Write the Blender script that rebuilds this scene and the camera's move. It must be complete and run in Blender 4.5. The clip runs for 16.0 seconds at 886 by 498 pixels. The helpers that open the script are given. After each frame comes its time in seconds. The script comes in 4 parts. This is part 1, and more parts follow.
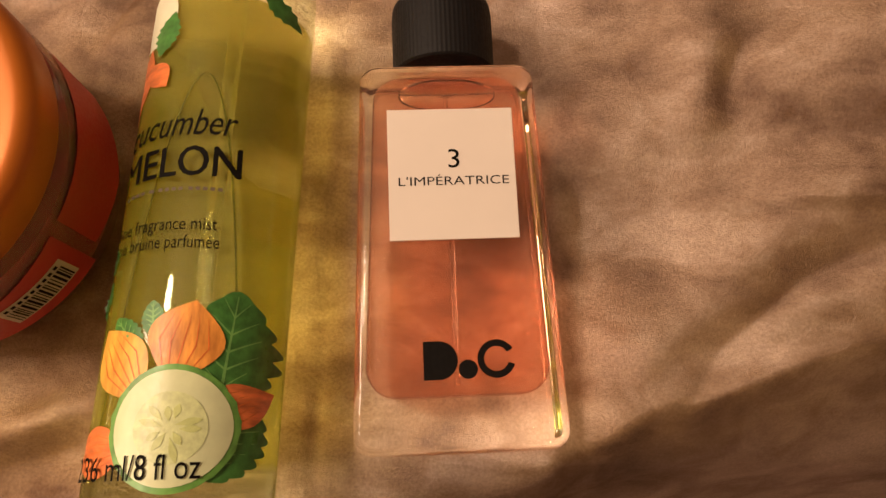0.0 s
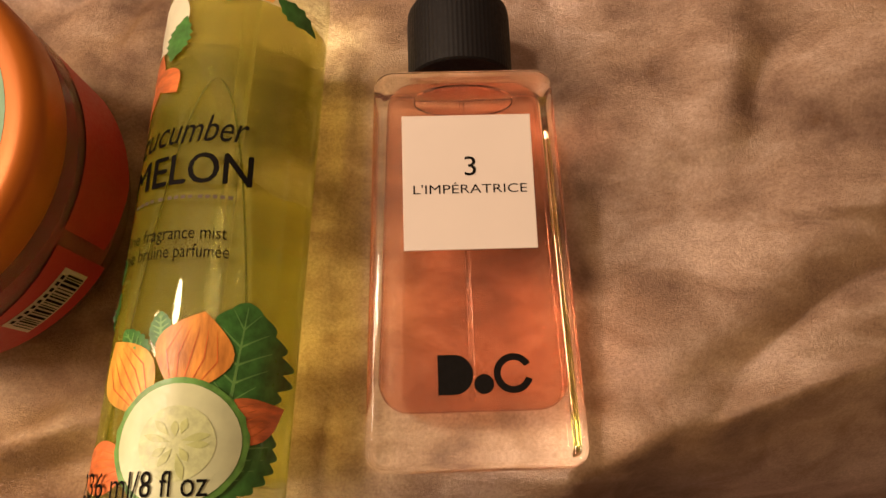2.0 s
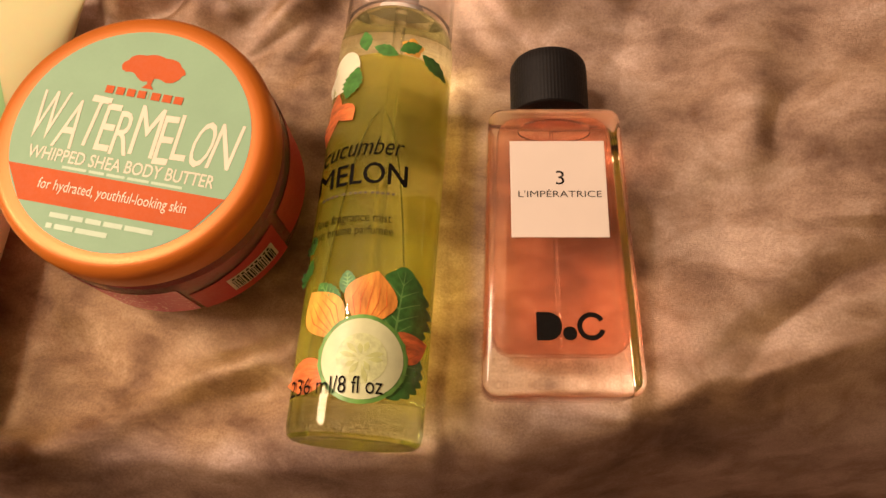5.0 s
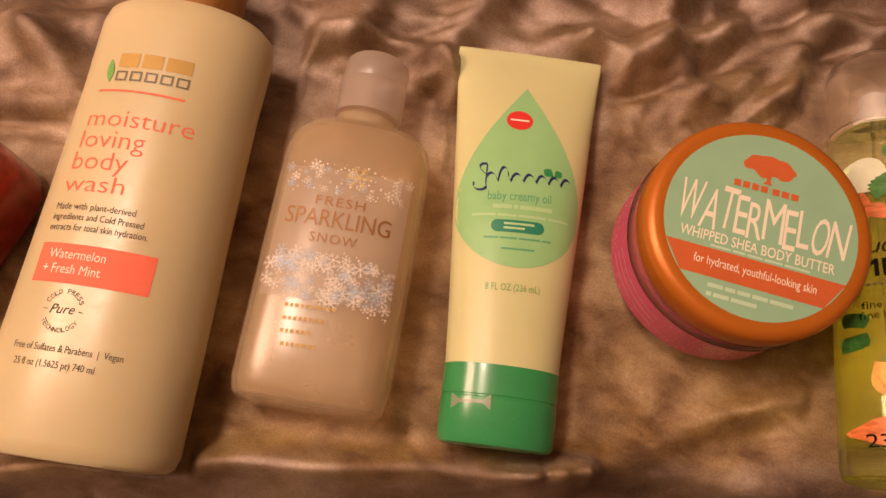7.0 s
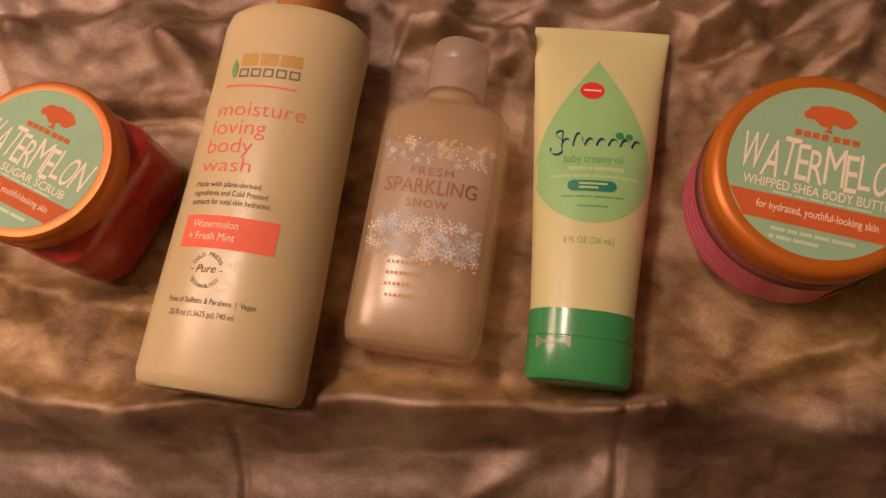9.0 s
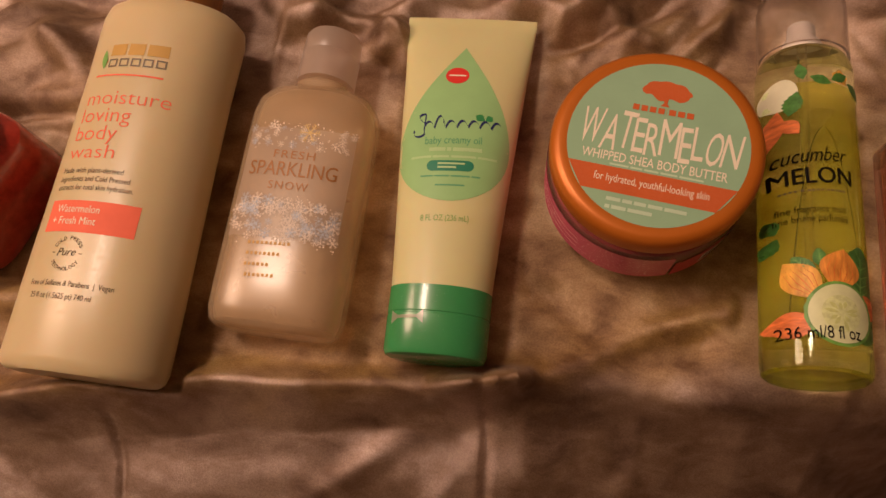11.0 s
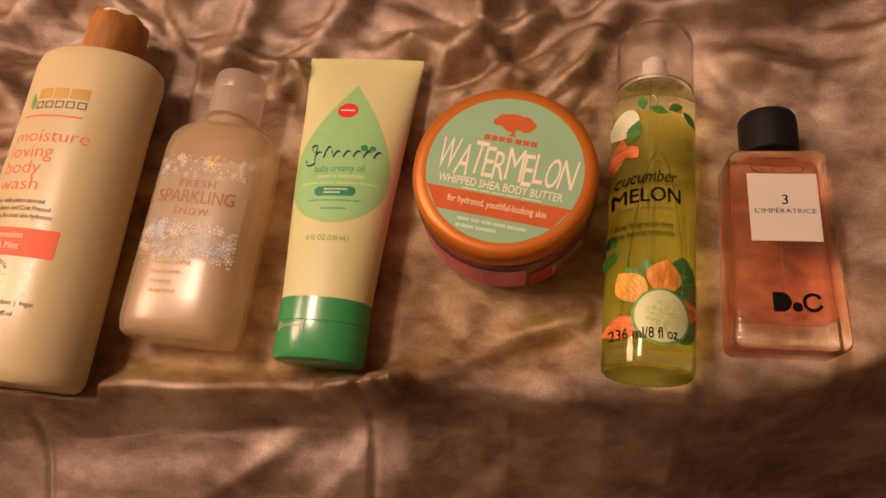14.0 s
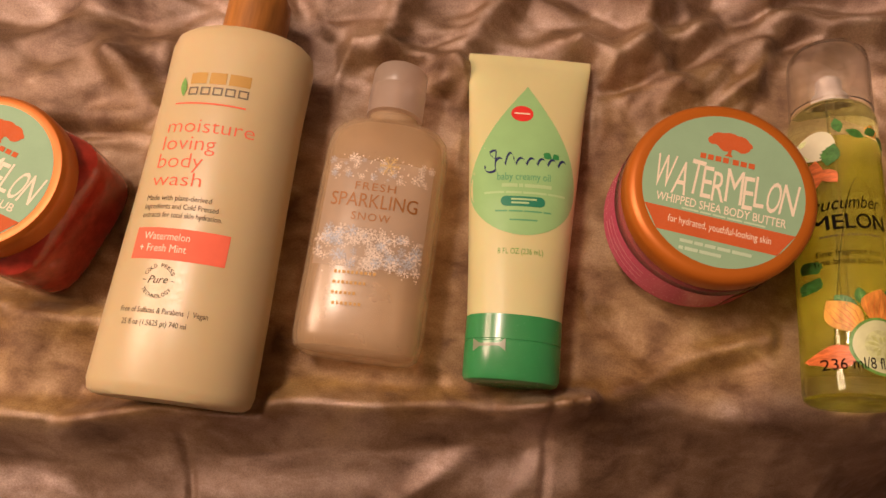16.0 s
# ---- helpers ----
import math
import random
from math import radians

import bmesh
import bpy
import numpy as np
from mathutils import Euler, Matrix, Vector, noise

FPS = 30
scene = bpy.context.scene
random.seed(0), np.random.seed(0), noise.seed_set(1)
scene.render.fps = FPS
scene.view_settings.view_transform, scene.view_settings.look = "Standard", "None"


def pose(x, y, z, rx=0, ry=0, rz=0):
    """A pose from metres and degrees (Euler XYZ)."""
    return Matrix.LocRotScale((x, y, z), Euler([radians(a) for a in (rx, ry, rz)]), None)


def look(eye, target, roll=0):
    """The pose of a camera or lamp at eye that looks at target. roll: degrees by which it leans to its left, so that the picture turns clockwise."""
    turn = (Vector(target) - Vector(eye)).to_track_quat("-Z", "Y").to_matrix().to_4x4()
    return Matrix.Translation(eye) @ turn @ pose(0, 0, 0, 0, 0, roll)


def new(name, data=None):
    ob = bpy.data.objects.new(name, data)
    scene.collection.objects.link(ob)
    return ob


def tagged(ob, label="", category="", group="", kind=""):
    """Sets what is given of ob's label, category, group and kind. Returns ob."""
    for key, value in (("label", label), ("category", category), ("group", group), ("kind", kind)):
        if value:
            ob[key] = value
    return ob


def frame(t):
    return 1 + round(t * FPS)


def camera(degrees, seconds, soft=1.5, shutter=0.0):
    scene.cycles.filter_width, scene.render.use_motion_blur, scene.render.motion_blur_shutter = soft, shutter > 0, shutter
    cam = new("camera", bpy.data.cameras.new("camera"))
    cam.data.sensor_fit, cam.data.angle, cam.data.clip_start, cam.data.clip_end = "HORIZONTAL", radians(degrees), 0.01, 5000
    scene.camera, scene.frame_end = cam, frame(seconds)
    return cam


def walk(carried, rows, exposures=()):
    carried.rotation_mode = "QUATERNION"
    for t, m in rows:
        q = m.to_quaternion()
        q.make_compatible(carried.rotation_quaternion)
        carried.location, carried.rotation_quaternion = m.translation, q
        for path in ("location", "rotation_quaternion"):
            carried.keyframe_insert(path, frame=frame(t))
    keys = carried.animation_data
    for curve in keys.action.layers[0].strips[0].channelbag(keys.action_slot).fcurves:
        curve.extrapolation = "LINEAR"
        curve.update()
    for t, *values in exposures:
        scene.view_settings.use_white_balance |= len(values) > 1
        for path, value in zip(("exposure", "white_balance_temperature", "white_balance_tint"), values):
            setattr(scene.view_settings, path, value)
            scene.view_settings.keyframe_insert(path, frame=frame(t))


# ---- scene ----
cam = camera(62.27, 16.0)
PATH = [
    (0, (0.13887, -0.03795, 0.22846), (0.15075, 0.05537, -0.16032), 8.76),
    (0.5, (0.13875, -0.03928, 0.22281), (0.15148, 0.04322, -0.16838), 10.09),
    (1, (0.13374, -0.03573, 0.22480), (0.14767, 0.04941, -0.16579), 10.81),
    (1.5, (0.13633, -0.03573, 0.22385), (0.14120, 0.05977, -0.16456), 4.69),
    (2, (0.13885, -0.03491, 0.22299), (0.14240, 0.06035, -0.16548), 4.07),
    (2.5, (0.14087, -0.03272, 0.21799), (0.14108, 0.06583, -0.16968), 2.37),
    (3, (0.13869, -0.02626, 0.21872), (0.13975, 0.06750, -0.17013), 3.92),
    (5.5, (0.09350, -0.07910, 0.32040), (0.07649, 0.03961, -0.06120), -4.00),
    (6, (-0.00261, -0.07018, 0.34471), (-0.00338, 0.04010, -0.03978), 7.41),
    (6.5, (-0.08246, -0.08221, 0.34770), (-0.08404, 0.03430, -0.03495), 8.80),
    (7, (-0.13355, -0.08850, 0.34883), (-0.13097, 0.02497, -0.03473), 10.30),
    (7.5, (-0.16790, -0.10895, 0.35587), (-0.17501, 0.00241, -0.02825), 5.75),
    (8, (-0.20413, -0.11423, 0.36252), (-0.21304, -0.00981, -0.02351), 4.92),
    (8.5, (-0.18714, -0.11529, 0.37583), (-0.22082, -0.01353, -0.00954), -9.00),
    (9, (-0.12244, -0.11568, 0.38272), (-0.17329, -0.01196, -0.00024), -18.10),
    (9.5, (-0.06830, -0.11543, 0.37986), (-0.11758, -0.00555, -0.00158), -17.12),
    (9.7, (-0.05686, -0.11780, 0.37235), (-0.10919, -0.00390, -0.00750), -18.28),
    (11.8, (-0.04884, -0.13385, 0.39498), (-0.09786, -0.01922, 0.01491), -15.11),
    (12, (-0.02577, -0.13586, 0.40295), (-0.08246, -0.01966, 0.02442), -17.65),
    (12.5, (0.02105, -0.13468, 0.41778), (-0.04211, -0.01206, 0.04232), -20.62),
    (13, (0.03122, -0.14032, 0.41897), (-0.02807, -0.01097, 0.04514), -18.45),
    (13.5, (0.03392, -0.13109, 0.41841), (-0.02601, -0.00341, 0.04410), -18.87),
    (14, (0.02257, -0.13512, 0.41246), (-0.03286, -0.00980, 0.03666), -17.83),
    (14.5, (0.01945, -0.13550, 0.40742), (-0.03049, -0.00770, 0.03169), -15.66),
    (15, (-0.02765, -0.12342, 0.41721), (-0.06266, -0.00781, 0.03588), -9.92),
    (15.5, (-0.07038, -0.12504, 0.40813), (-0.09884, -0.00752, 0.02684), -6.73),
    (16, (-0.13034, -0.12360, 0.40896), (-0.13975, -0.00914, 0.02580), 2.31),
]
EXPOSURES = [  # seconds, stops, kelvin, tint
    (0, 0.08, 6200, 6), (3, 0.06, 6200, 6), (5.5, 0.28, 6200, 10), (6.5, 0.0, 6350, 13), (7, -0.28, 6350, 15), (8.5, -0.68, 6200, 18),
    (9.5, -0.76, 6400, 18), (12, -0.60, 6450, 16), (13, -0.42, 6500, 14), (14.5, -0.35, 6500, 14), (16, -0.36, 6200, 14)]
walk(cam, [(t, look(eye, target, roll)) for t, eye, target, roll in PATH], EXPOSURES)

# ---- light and exposure ----
world = bpy.data.worlds.new("room_air")
scene.world = world
world.use_nodes = True
world.node_tree.nodes["Background"].inputs[0].default_value = (1.0, 0.62, 0.38, 1)
world.node_tree.nodes["Background"].inputs[1].default_value = 0.03


def bulb(name, place, radius, watts, colour):
    data = bpy.data.lights.new(name, "POINT")
    data.shadow_soft_size, data.energy, data.color = radius, watts, colour
    ob = new(name, data)
    ob.location = place
    return ob


bulb("bedside_lamp_light", (-0.95, 0.02, 0.85), 0.19, 43.0, (1.0, 0.66, 0.435))
bulb("ceiling_lamp_light", (-0.80, 0.30, 1.70), 0.14, 86.0, (1.0, 0.73, 0.535))

# ---- materials ----
def nodes_of(name):
    m = bpy.data.materials.new(name)
    m.use_nodes = True
    t = m.node_tree
    return m, t, t.nodes, t.links, t.nodes["Principled BSDF"]


def noise_node(t, scale, detail=4.0, rough=0.55, stretch=(1, 1, 1), distortion=0.0):
    co = t.nodes.new("ShaderNodeTexCoord")
    mp = t.nodes.new("ShaderNodeMapping")
    mp.inputs["Scale"].default_value = stretch
    n = t.nodes.new("ShaderNodeTexNoise")
    n.inputs["Scale"].default_value, n.inputs["Detail"].default_value = scale, detail
    n.inputs["Roughness"].default_value, n.inputs["Distortion"].default_value = rough, distortion
    t.links.new(co.outputs["Object"], mp.inputs["Vector"])
    t.links.new(mp.outputs["Vector"], n.inputs["Vector"])
    return n


def ramp_node(t, source, stops):
    r = t.nodes.new("ShaderNodeValToRGB")
    e = r.color_ramp.elements
    while len(e) < len(stops):
        e.new(0.5)
    for el, (p, c) in zip(e, stops):
        el.position, el.color = p, (*c, 1) if len(c) == 3 else c
    t.links.new(source, r.inputs["Fac"])
    return r


def plain(name, colour, rough=0.4, metal=0.0, vary=0.06, coarse=60.0, fine=900.0, bump=0.05, coat=0.0, subsurface=0.0, sheen=0.0, stretch=(1, 1, 1), gloss=0.5, depth=1.0):
    """A surface with blotches at one scale and grain at a finer one."""
    m, t, ns, ln, p = nodes_of(name)
    n = noise_node(t, coarse, 3.0, stretch=stretch)
    lo = tuple(max(c * (1 - vary), 0) for c in colour)
    hi = tuple(min(c * (1 + vary), 1) for c in colour)
    r = ramp_node(t, n.outputs["Fac"], [(0.3, lo), (0.7, hi)])
    ln.new(r.outputs["Color"], p.inputs["Base Color"])
    g = noise_node(t, fine, 3.0, stretch=stretch)
    rr = ramp_node(t, g.outputs["Fac"], [(0.3, (rough * 0.85,) * 3), (0.7, (min(rough * 1.15, 1),) * 3)])
    ln.new(rr.outputs["Color"], p.inputs["Roughness"])
    b = ns.new("ShaderNodeBump")
    b.inputs["Strength"].default_value, b.inputs["Distance"].default_value = bump, 0.0006
    ln.new(g.outputs["Fac"], b.inputs["Height"])
    ln.new(b.outputs["Normal"], p.inputs["Normal"])
    p.inputs["Metallic"].default_value, p.inputs["Coat Weight"].default_value = metal, coat
    p.inputs["Subsurface Weight"].default_value = subsurface
    p.inputs["Subsurface Radius"].default_value = (0.006 * depth, 0.004 * depth, 0.003 * depth)
    p.inputs["Sheen Weight"].default_value, p.inputs["Specular IOR Level"].default_value = sheen, gloss
    return m


def clear(name, tint, gloss_rough=0.03, body=0.0, body_colour=(0.8, 0.8, 0.8), ior=1.5, body_rough=0.4, through_share=0.5, bend=0.0, bend_ior=1.46):
    """Clear or frosted glass and plastic: tinted light goes through, the surface mirrors by Fresnel; body is the share that scatters."""
    m, t, ns, ln, p = nodes_of(name)
    out = ns["Material Output"]
    tr = ns.new("ShaderNodeBsdfTransparent")
    n = noise_node(t, 90.0, 2.0)
    r = ramp_node(t, n.outputs["Fac"], [(0.3, tuple(c * 0.96 for c in tint)), (0.7, tint)])
    ln.new(r.outputs["Color"], tr.inputs["Color"])
    gl = ns.new("ShaderNodeBsdfGlossy")
    gl.inputs["Roughness"].default_value = gloss_rough
    edge = ns.new("ShaderNodeLayerWeight")
    edge.inputs["Blend"].default_value = 0.5
    up = ns.new("ShaderNodeMath")
    up.operation, up.inputs[1].default_value = "POWER", 5.0
    most = ns.new("ShaderNodeMath")
    most.operation, most.inputs[1].default_value, most.inputs[2].default_value = "MULTIPLY_ADD", 0.75, ((ior - 1) / (ior + 1)) ** 2
    ln.new(edge.outputs["Facing"], up.inputs[0])
    ln.new(up.outputs["Value"], most.inputs[0])
    mix = ns.new("ShaderNodeMixShader")
    ln.new(most.outputs["Value"], mix.inputs["Fac"])
    p.inputs["Base Color"].default_value, p.inputs["Roughness"].default_value = (*body_colour, 1), body_rough
    under = ns.new("ShaderNodeMixShader")
    under.inputs["Fac"].default_value = body
    ln.new(tr.outputs["BSDF"], under.inputs[1])
    glow = ns.new("ShaderNodeBsdfTranslucent")
    glow.inputs["Color"].default_value = (*body_colour, 1)
    both = ns.new("ShaderNodeMixShader")
    both.inputs["Fac"].default_value = through_share
    ln.new(p.outputs["BSDF"], both.inputs[1])
    ln.new(glow.outputs["BSDF"], both.inputs[2])
    ln.new(both.outputs["Shader"], under.inputs[2])
    ln.new(under.outputs["Shader"], mix.inputs[1])
    ln.new(gl.outputs["BSDF"], mix.inputs[2])
    if bend:  # the share of light that the thick wall bends
        thick = ns.new("ShaderNodeBsdfGlass")
        thick.inputs["Color"].default_value = (*tint, 1)
        thick.inputs["Roughness"].default_value, thick.inputs["IOR"].default_value = gloss_rough, bend_ior
        last = ns.new("ShaderNodeMixShader")
        last.inputs["Fac"].default_value = bend
        ln.new(mix.outputs["Shader"], last.inputs[1])
        ln.new(thick.outputs["BSDF"], last.inputs[2])
        ln.new(last.outputs["Shader"], out.inputs["Surface"])
    else:
        ln.new(mix.outputs["Shader"], out.inputs["Surface"])
    return m


def velvet():
    """Crushed velvet: a brown pile with a satin gloss that its folds catch."""
    m, t, ns, ln, p = nodes_of("crushed_velvet")
    nap = noise_node(t, 15.0, 4.0, 0.55, (1.0, 1.6, 1.0), 0.25)
    brushed = noise_node(t, 42.0, 5.0, 0.55, (1.0, 1.5, 1.0), 0.5)
    weave = noise_node(t, 1900.0, 3.0, 0.75)
    tuft = noise_node(t, 950.0, 4.0, 0.7)
    both = ns.new("ShaderNodeMix")
    both.data_type = "FLOAT"
    both.inputs["Factor"].default_value = 0.42
    ln.new(nap.outputs["Fac"], both.inputs[2])
    ln.new(brushed.outputs["Fac"], both.inputs[3])
    lie = both.outputs[0]
    pile = ramp_node(t, lie, [(0.40, (0.120, 0.058, 0.018)), (0.50, (0.270, 0.161, 0.062)), (0.60, (0.42, 0.286, 0.150))])
    satin = ramp_node(t, lie, [(0.36, (0.27, 0.187, 0.142)), (0.50, (0.51, 0.405, 0.375)), (0.64, (0.80, 0.690, 0.700))])
    grain = ramp_node(t, tuft.outputs["Fac"], [(0.34, (0.50, 0.46, 0.43)), (0.66, (1.0, 1.0, 1.0))])
    b1, b2 = ns.new("ShaderNodeBump"), ns.new("ShaderNodeBump")
    b1.inputs["Strength"].default_value, b1.inputs["Distance"].default_value = 0.30, 0.0009
    b2.inputs["Strength"].default_value, b2.inputs["Distance"].default_value = 0.50, 0.0005
    ln.new(tuft.outputs["Fac"], b1.inputs["Height"])
    ln.new(weave.outputs["Fac"], b2.inputs["Height"])
    ln.new(b1.outputs["Normal"], b2.inputs["Normal"])
    # golden and less glossy in a band along the middle, greyer beyond it
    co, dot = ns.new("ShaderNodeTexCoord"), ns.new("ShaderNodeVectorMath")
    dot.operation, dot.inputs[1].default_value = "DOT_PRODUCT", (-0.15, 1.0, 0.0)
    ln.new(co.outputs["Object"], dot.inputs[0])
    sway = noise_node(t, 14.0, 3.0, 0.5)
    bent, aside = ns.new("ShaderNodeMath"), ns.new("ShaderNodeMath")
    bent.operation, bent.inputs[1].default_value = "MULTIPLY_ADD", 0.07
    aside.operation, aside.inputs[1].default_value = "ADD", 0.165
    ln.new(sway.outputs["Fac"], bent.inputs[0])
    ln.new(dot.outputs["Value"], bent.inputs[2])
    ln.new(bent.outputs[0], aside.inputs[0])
    middle_band = ramp_node(t, aside.outputs[0], [(0.115, (0, 0, 0)), (0.135, (1, 1, 1)), (0.26, (1, 1, 1)), (0.36, (0.25,) * 3)])
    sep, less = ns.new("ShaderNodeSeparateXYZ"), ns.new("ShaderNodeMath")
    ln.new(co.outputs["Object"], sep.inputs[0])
    # the band weakens to the right
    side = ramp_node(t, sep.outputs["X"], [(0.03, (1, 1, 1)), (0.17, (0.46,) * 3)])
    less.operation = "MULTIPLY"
    ln.new(middle_band.outputs["Color"], less.inputs[0])
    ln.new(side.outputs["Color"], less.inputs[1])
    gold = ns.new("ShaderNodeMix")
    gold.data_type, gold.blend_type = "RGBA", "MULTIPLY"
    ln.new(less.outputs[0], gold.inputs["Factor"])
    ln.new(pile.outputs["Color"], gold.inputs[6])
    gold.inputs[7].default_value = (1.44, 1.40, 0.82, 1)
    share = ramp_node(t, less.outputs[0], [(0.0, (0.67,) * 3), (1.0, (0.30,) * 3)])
    gloss = ns.new("ShaderNodeBsdfGlossy")
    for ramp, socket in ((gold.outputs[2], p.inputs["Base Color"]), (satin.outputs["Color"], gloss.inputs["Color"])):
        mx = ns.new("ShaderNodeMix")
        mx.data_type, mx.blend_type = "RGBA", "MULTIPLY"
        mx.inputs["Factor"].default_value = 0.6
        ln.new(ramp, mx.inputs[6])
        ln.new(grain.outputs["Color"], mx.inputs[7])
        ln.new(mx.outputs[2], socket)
    rr = ramp_node(t, lie, [(0.38, (0.42,) * 3), (0.62, (0.31,) * 3)])
    ln.new(rr.outputs["Color"], gloss.inputs["Roughness"])
    p.inputs["Roughness"].default_value, p.inputs["Specular IOR Level"].default_value = 0.7, 0.2
    p.inputs["Sheen Weight"].default_value, p.inputs["Sheen Roughness"].default_value = 0.35, 0.4
    p.inputs["Sheen Tint"].default_value = (1.0, 0.82, 0.70, 1)
    for node in (p, gloss):
        ln.new(b2.outputs["Normal"], node.inputs["Normal"])
    mix = ns.new("ShaderNodeMixShader")
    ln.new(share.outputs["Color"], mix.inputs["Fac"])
    ln.new(p.outputs["BSDF"], mix.inputs[1])
    ln.new(gloss.outputs["BSDF"], mix.inputs[2])
    ln.new(mix.outputs["Shader"], ns["Material Output"].inputs["Surface"])
    return m


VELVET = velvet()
WALL = plain("wall_paint", (0.36, 0.29, 0.23), 0.8, coarse=3, fine=200, bump=0.2)
COPPER = plain("copper_lid", (0.52, 0.145, 0.011), 0.38, 0.30, 0.05, 40, 1500, 0.04)
MINT = plain("mint_print", (0.28, 0.47, 0.30), 0.7, vary=0.04)
BURNT = plain("burnt_orange_ink", (0.55, 0.11, 0.022), 0.8)
CREAM_INK = plain("cream_ink", (0.82, 0.75, 0.60), 0.8)
FAINT_MINT = plain("faint_mint_ink", (0.50, 0.66, 0.48), 0.5)
PINK = plain("pink_butter", (0.62, 0.10, 0.17), 0.30, vary=0.12, coarse=120, coat=0.5, subsurface=0.2)
PINK_LABEL = plain("pink_label", (0.68, 0.115, 0.215), 0.25, vary=0.05)
RED_LABEL = plain("red_label", (0.50, 0.032, 0.036), 0.42, vary=0.05)
RED_SCRUB = plain("red_scrub", (0.42, 0.035, 0.018), 0.22, vary=0.25, coarse=160, fine=700, bump=0.25, coat=0.7, subsurface=0.15)
CREAM = plain("cream_plastic", (0.60, 0.495, 0.29), 0.33, vary=0.03, coarse=20, fine=500, bump=0.008, coat=0.0, subsurface=0.85, depth=6.0, gloss=0.6)
CORAL = plain("coral_ink", (0.84, 0.17, 0.10), 0.6, gloss=0.15)
GOLD_INK = plain("gold_ink", (0.50, 0.30, 0.07), 0.6, 0.1)
GREY_INK = plain("dark_ink", (0.12, 0.095, 0.07), 0.7, gloss=0.1)
WOOD = plain("wood_cap", (0.35, 0.140, 0.026), 0.42, vary=0.35, coarse=130, fine=700, bump=0.4, stretch=(1, 0.12, 1))
WHITE = plain("white_plastic", (0.78, 0.72, 0.64), 0.35)
PAPER = plain("white_label", (0.68, 0.60, 0.52), 0.5, vary=0.025, coarse=40)
BLACK = plain("black_plastic", (0.006, 0.005, 0.005), 0.6, gloss=0.25)
PINK_INK = plain("pale_pink_ink", (0.86, 0.42, 0.44), 0.4)
GREY_SHAPE = plain("olive_grey_ink", (0.16, 0.13, 0.09), 0.45)
BLACK_INK = plain("black_ink", (0.006, 0.005, 0.004), 0.7, gloss=0.08)
TUBE = plain("pale_yellow_tube", (0.65, 0.625, 0.335), 0.40, vary=0.03, coarse=25, bump=0.01, coat=0.0, subsurface=0.8, depth=4.5)
DROP = plain("leaf_green_print", (0.30, 0.56, 0.24), 0.36, vary=0.05)
DROP_PALE = plain("pale_green_ink", (0.42, 0.64, 0.32), 0.4)
GREEN_CAP = plain("green_cap_plastic", (0.045, 0.30, 0.10), 0.24, vary=0.05, bump=0.004, coat=0.2, subsurface=0.6, depth=2.5)
TEAL_SOFT = plain("soft_teal_ink", (0.10, 0.37, 0.19), 0.4)
TEAL = plain("teal_ink", (0.02, 0.22, 0.13), 0.4)
NAVY = plain("navy_ink", (0.012, 0.022, 0.12), 0.4)
RED_INK = plain("red_ink", (0.70, 0.04, 0.03), 0.4)
SILVER = plain("grey_pump_plastic", (0.42, 0.37, 0.33), 0.35, 0.15)
FLAKE = plain("frost_white_ink", (0.74, 0.66, 0.58), 0.8)
FLAKE_BLUE = plain("frost_blue_ink", (0.42, 0.47, 0.55), 0.6, 0.2)
FLAKE_GOLD = plain("frost_gold_foil", (0.50, 0.37, 0.16), 0.5, 0.5)
FOIL = plain("copper_foil_ink", (0.26, 0.105, 0.020), 0.45, 0.2)
LEAF = plain("leaf_print", (0.060, 0.20, 0.035), 0.4, vary=0.35, coarse=350)
LEAF_LIGHT = plain("leaf_vein_print", (0.17, 0.38, 0.09), 0.4, vary=0.2, coarse=350)
PETAL = plain("orange_petal_print", (0.84, 0.30, 0.05), 0.4, vary=0.4, coarse=110, stretch=(4, 1, 1))
PETAL_VEIN = plain("petal_vein_print", (0.70, 0.17, 0.03), 0.4, vary=0.3, coarse=200)
PETAL_RED = plain("coral_petal_print", (0.80, 0.19, 0.05), 0.4, vary=0.45, coarse=110, stretch=(1, 4, 1))
PETAL_YELLOW = plain("yellow_petal_print", (0.84, 0.40, 0.06), 0.4, vary=0.35, coarse=110, stretch=(3, 1, 1))
RIND = plain("cucumber_rind_print", (0.14, 0.33, 0.06), 0.4, vary=0.3, coarse=300)
FLESH = plain("cucumber_flesh_print", (0.66, 0.70, 0.40), 0.4, vary=0.06, coarse=200)
FLESH_CORE = plain("cucumber_core_print", (0.60, 0.65, 0.32), 0.4, vary=0.16, coarse=500)
SEED = plain("cucumber_seed_print", (0.52, 0.57, 0.22), 0.4, vary=0.15, coarse=400)
MELON_WHITE = plain("melon_white_print", (0.72, 0.72, 0.52), 0.4, vary=0.1)
GLASS = clear("clear_glass", (1.0, 0.99, 0.975), 0.0, 0.0, (0.8, 0.68, 0.58), 1.5, bend=1.0)
CLEAR_CAP = clear("clear_plastic", (0.99, 0.98, 0.97), 0.01, 0.0, (0.8, 0.7, 0.65), 1.5, bend=0.8)
MENISCUS = clear("liquid_rim", (0.55, 0.56, 0.25), 0.05, 0.35, (0.30, 0.30, 0.06), 1.4)
PERFUME = clear("peach_perfume", (1.0, 0.78, 0.68), 0.01, 0.07, (0.76, 0.44, 0.32), 1.15, bend=0.22, bend_ior=0.93)
MIST = clear("yellow_green_mist", (1.0, 0.97, 0.60), 0.01, 0.21, (1.0, 0.87, 0.15), 1.2)
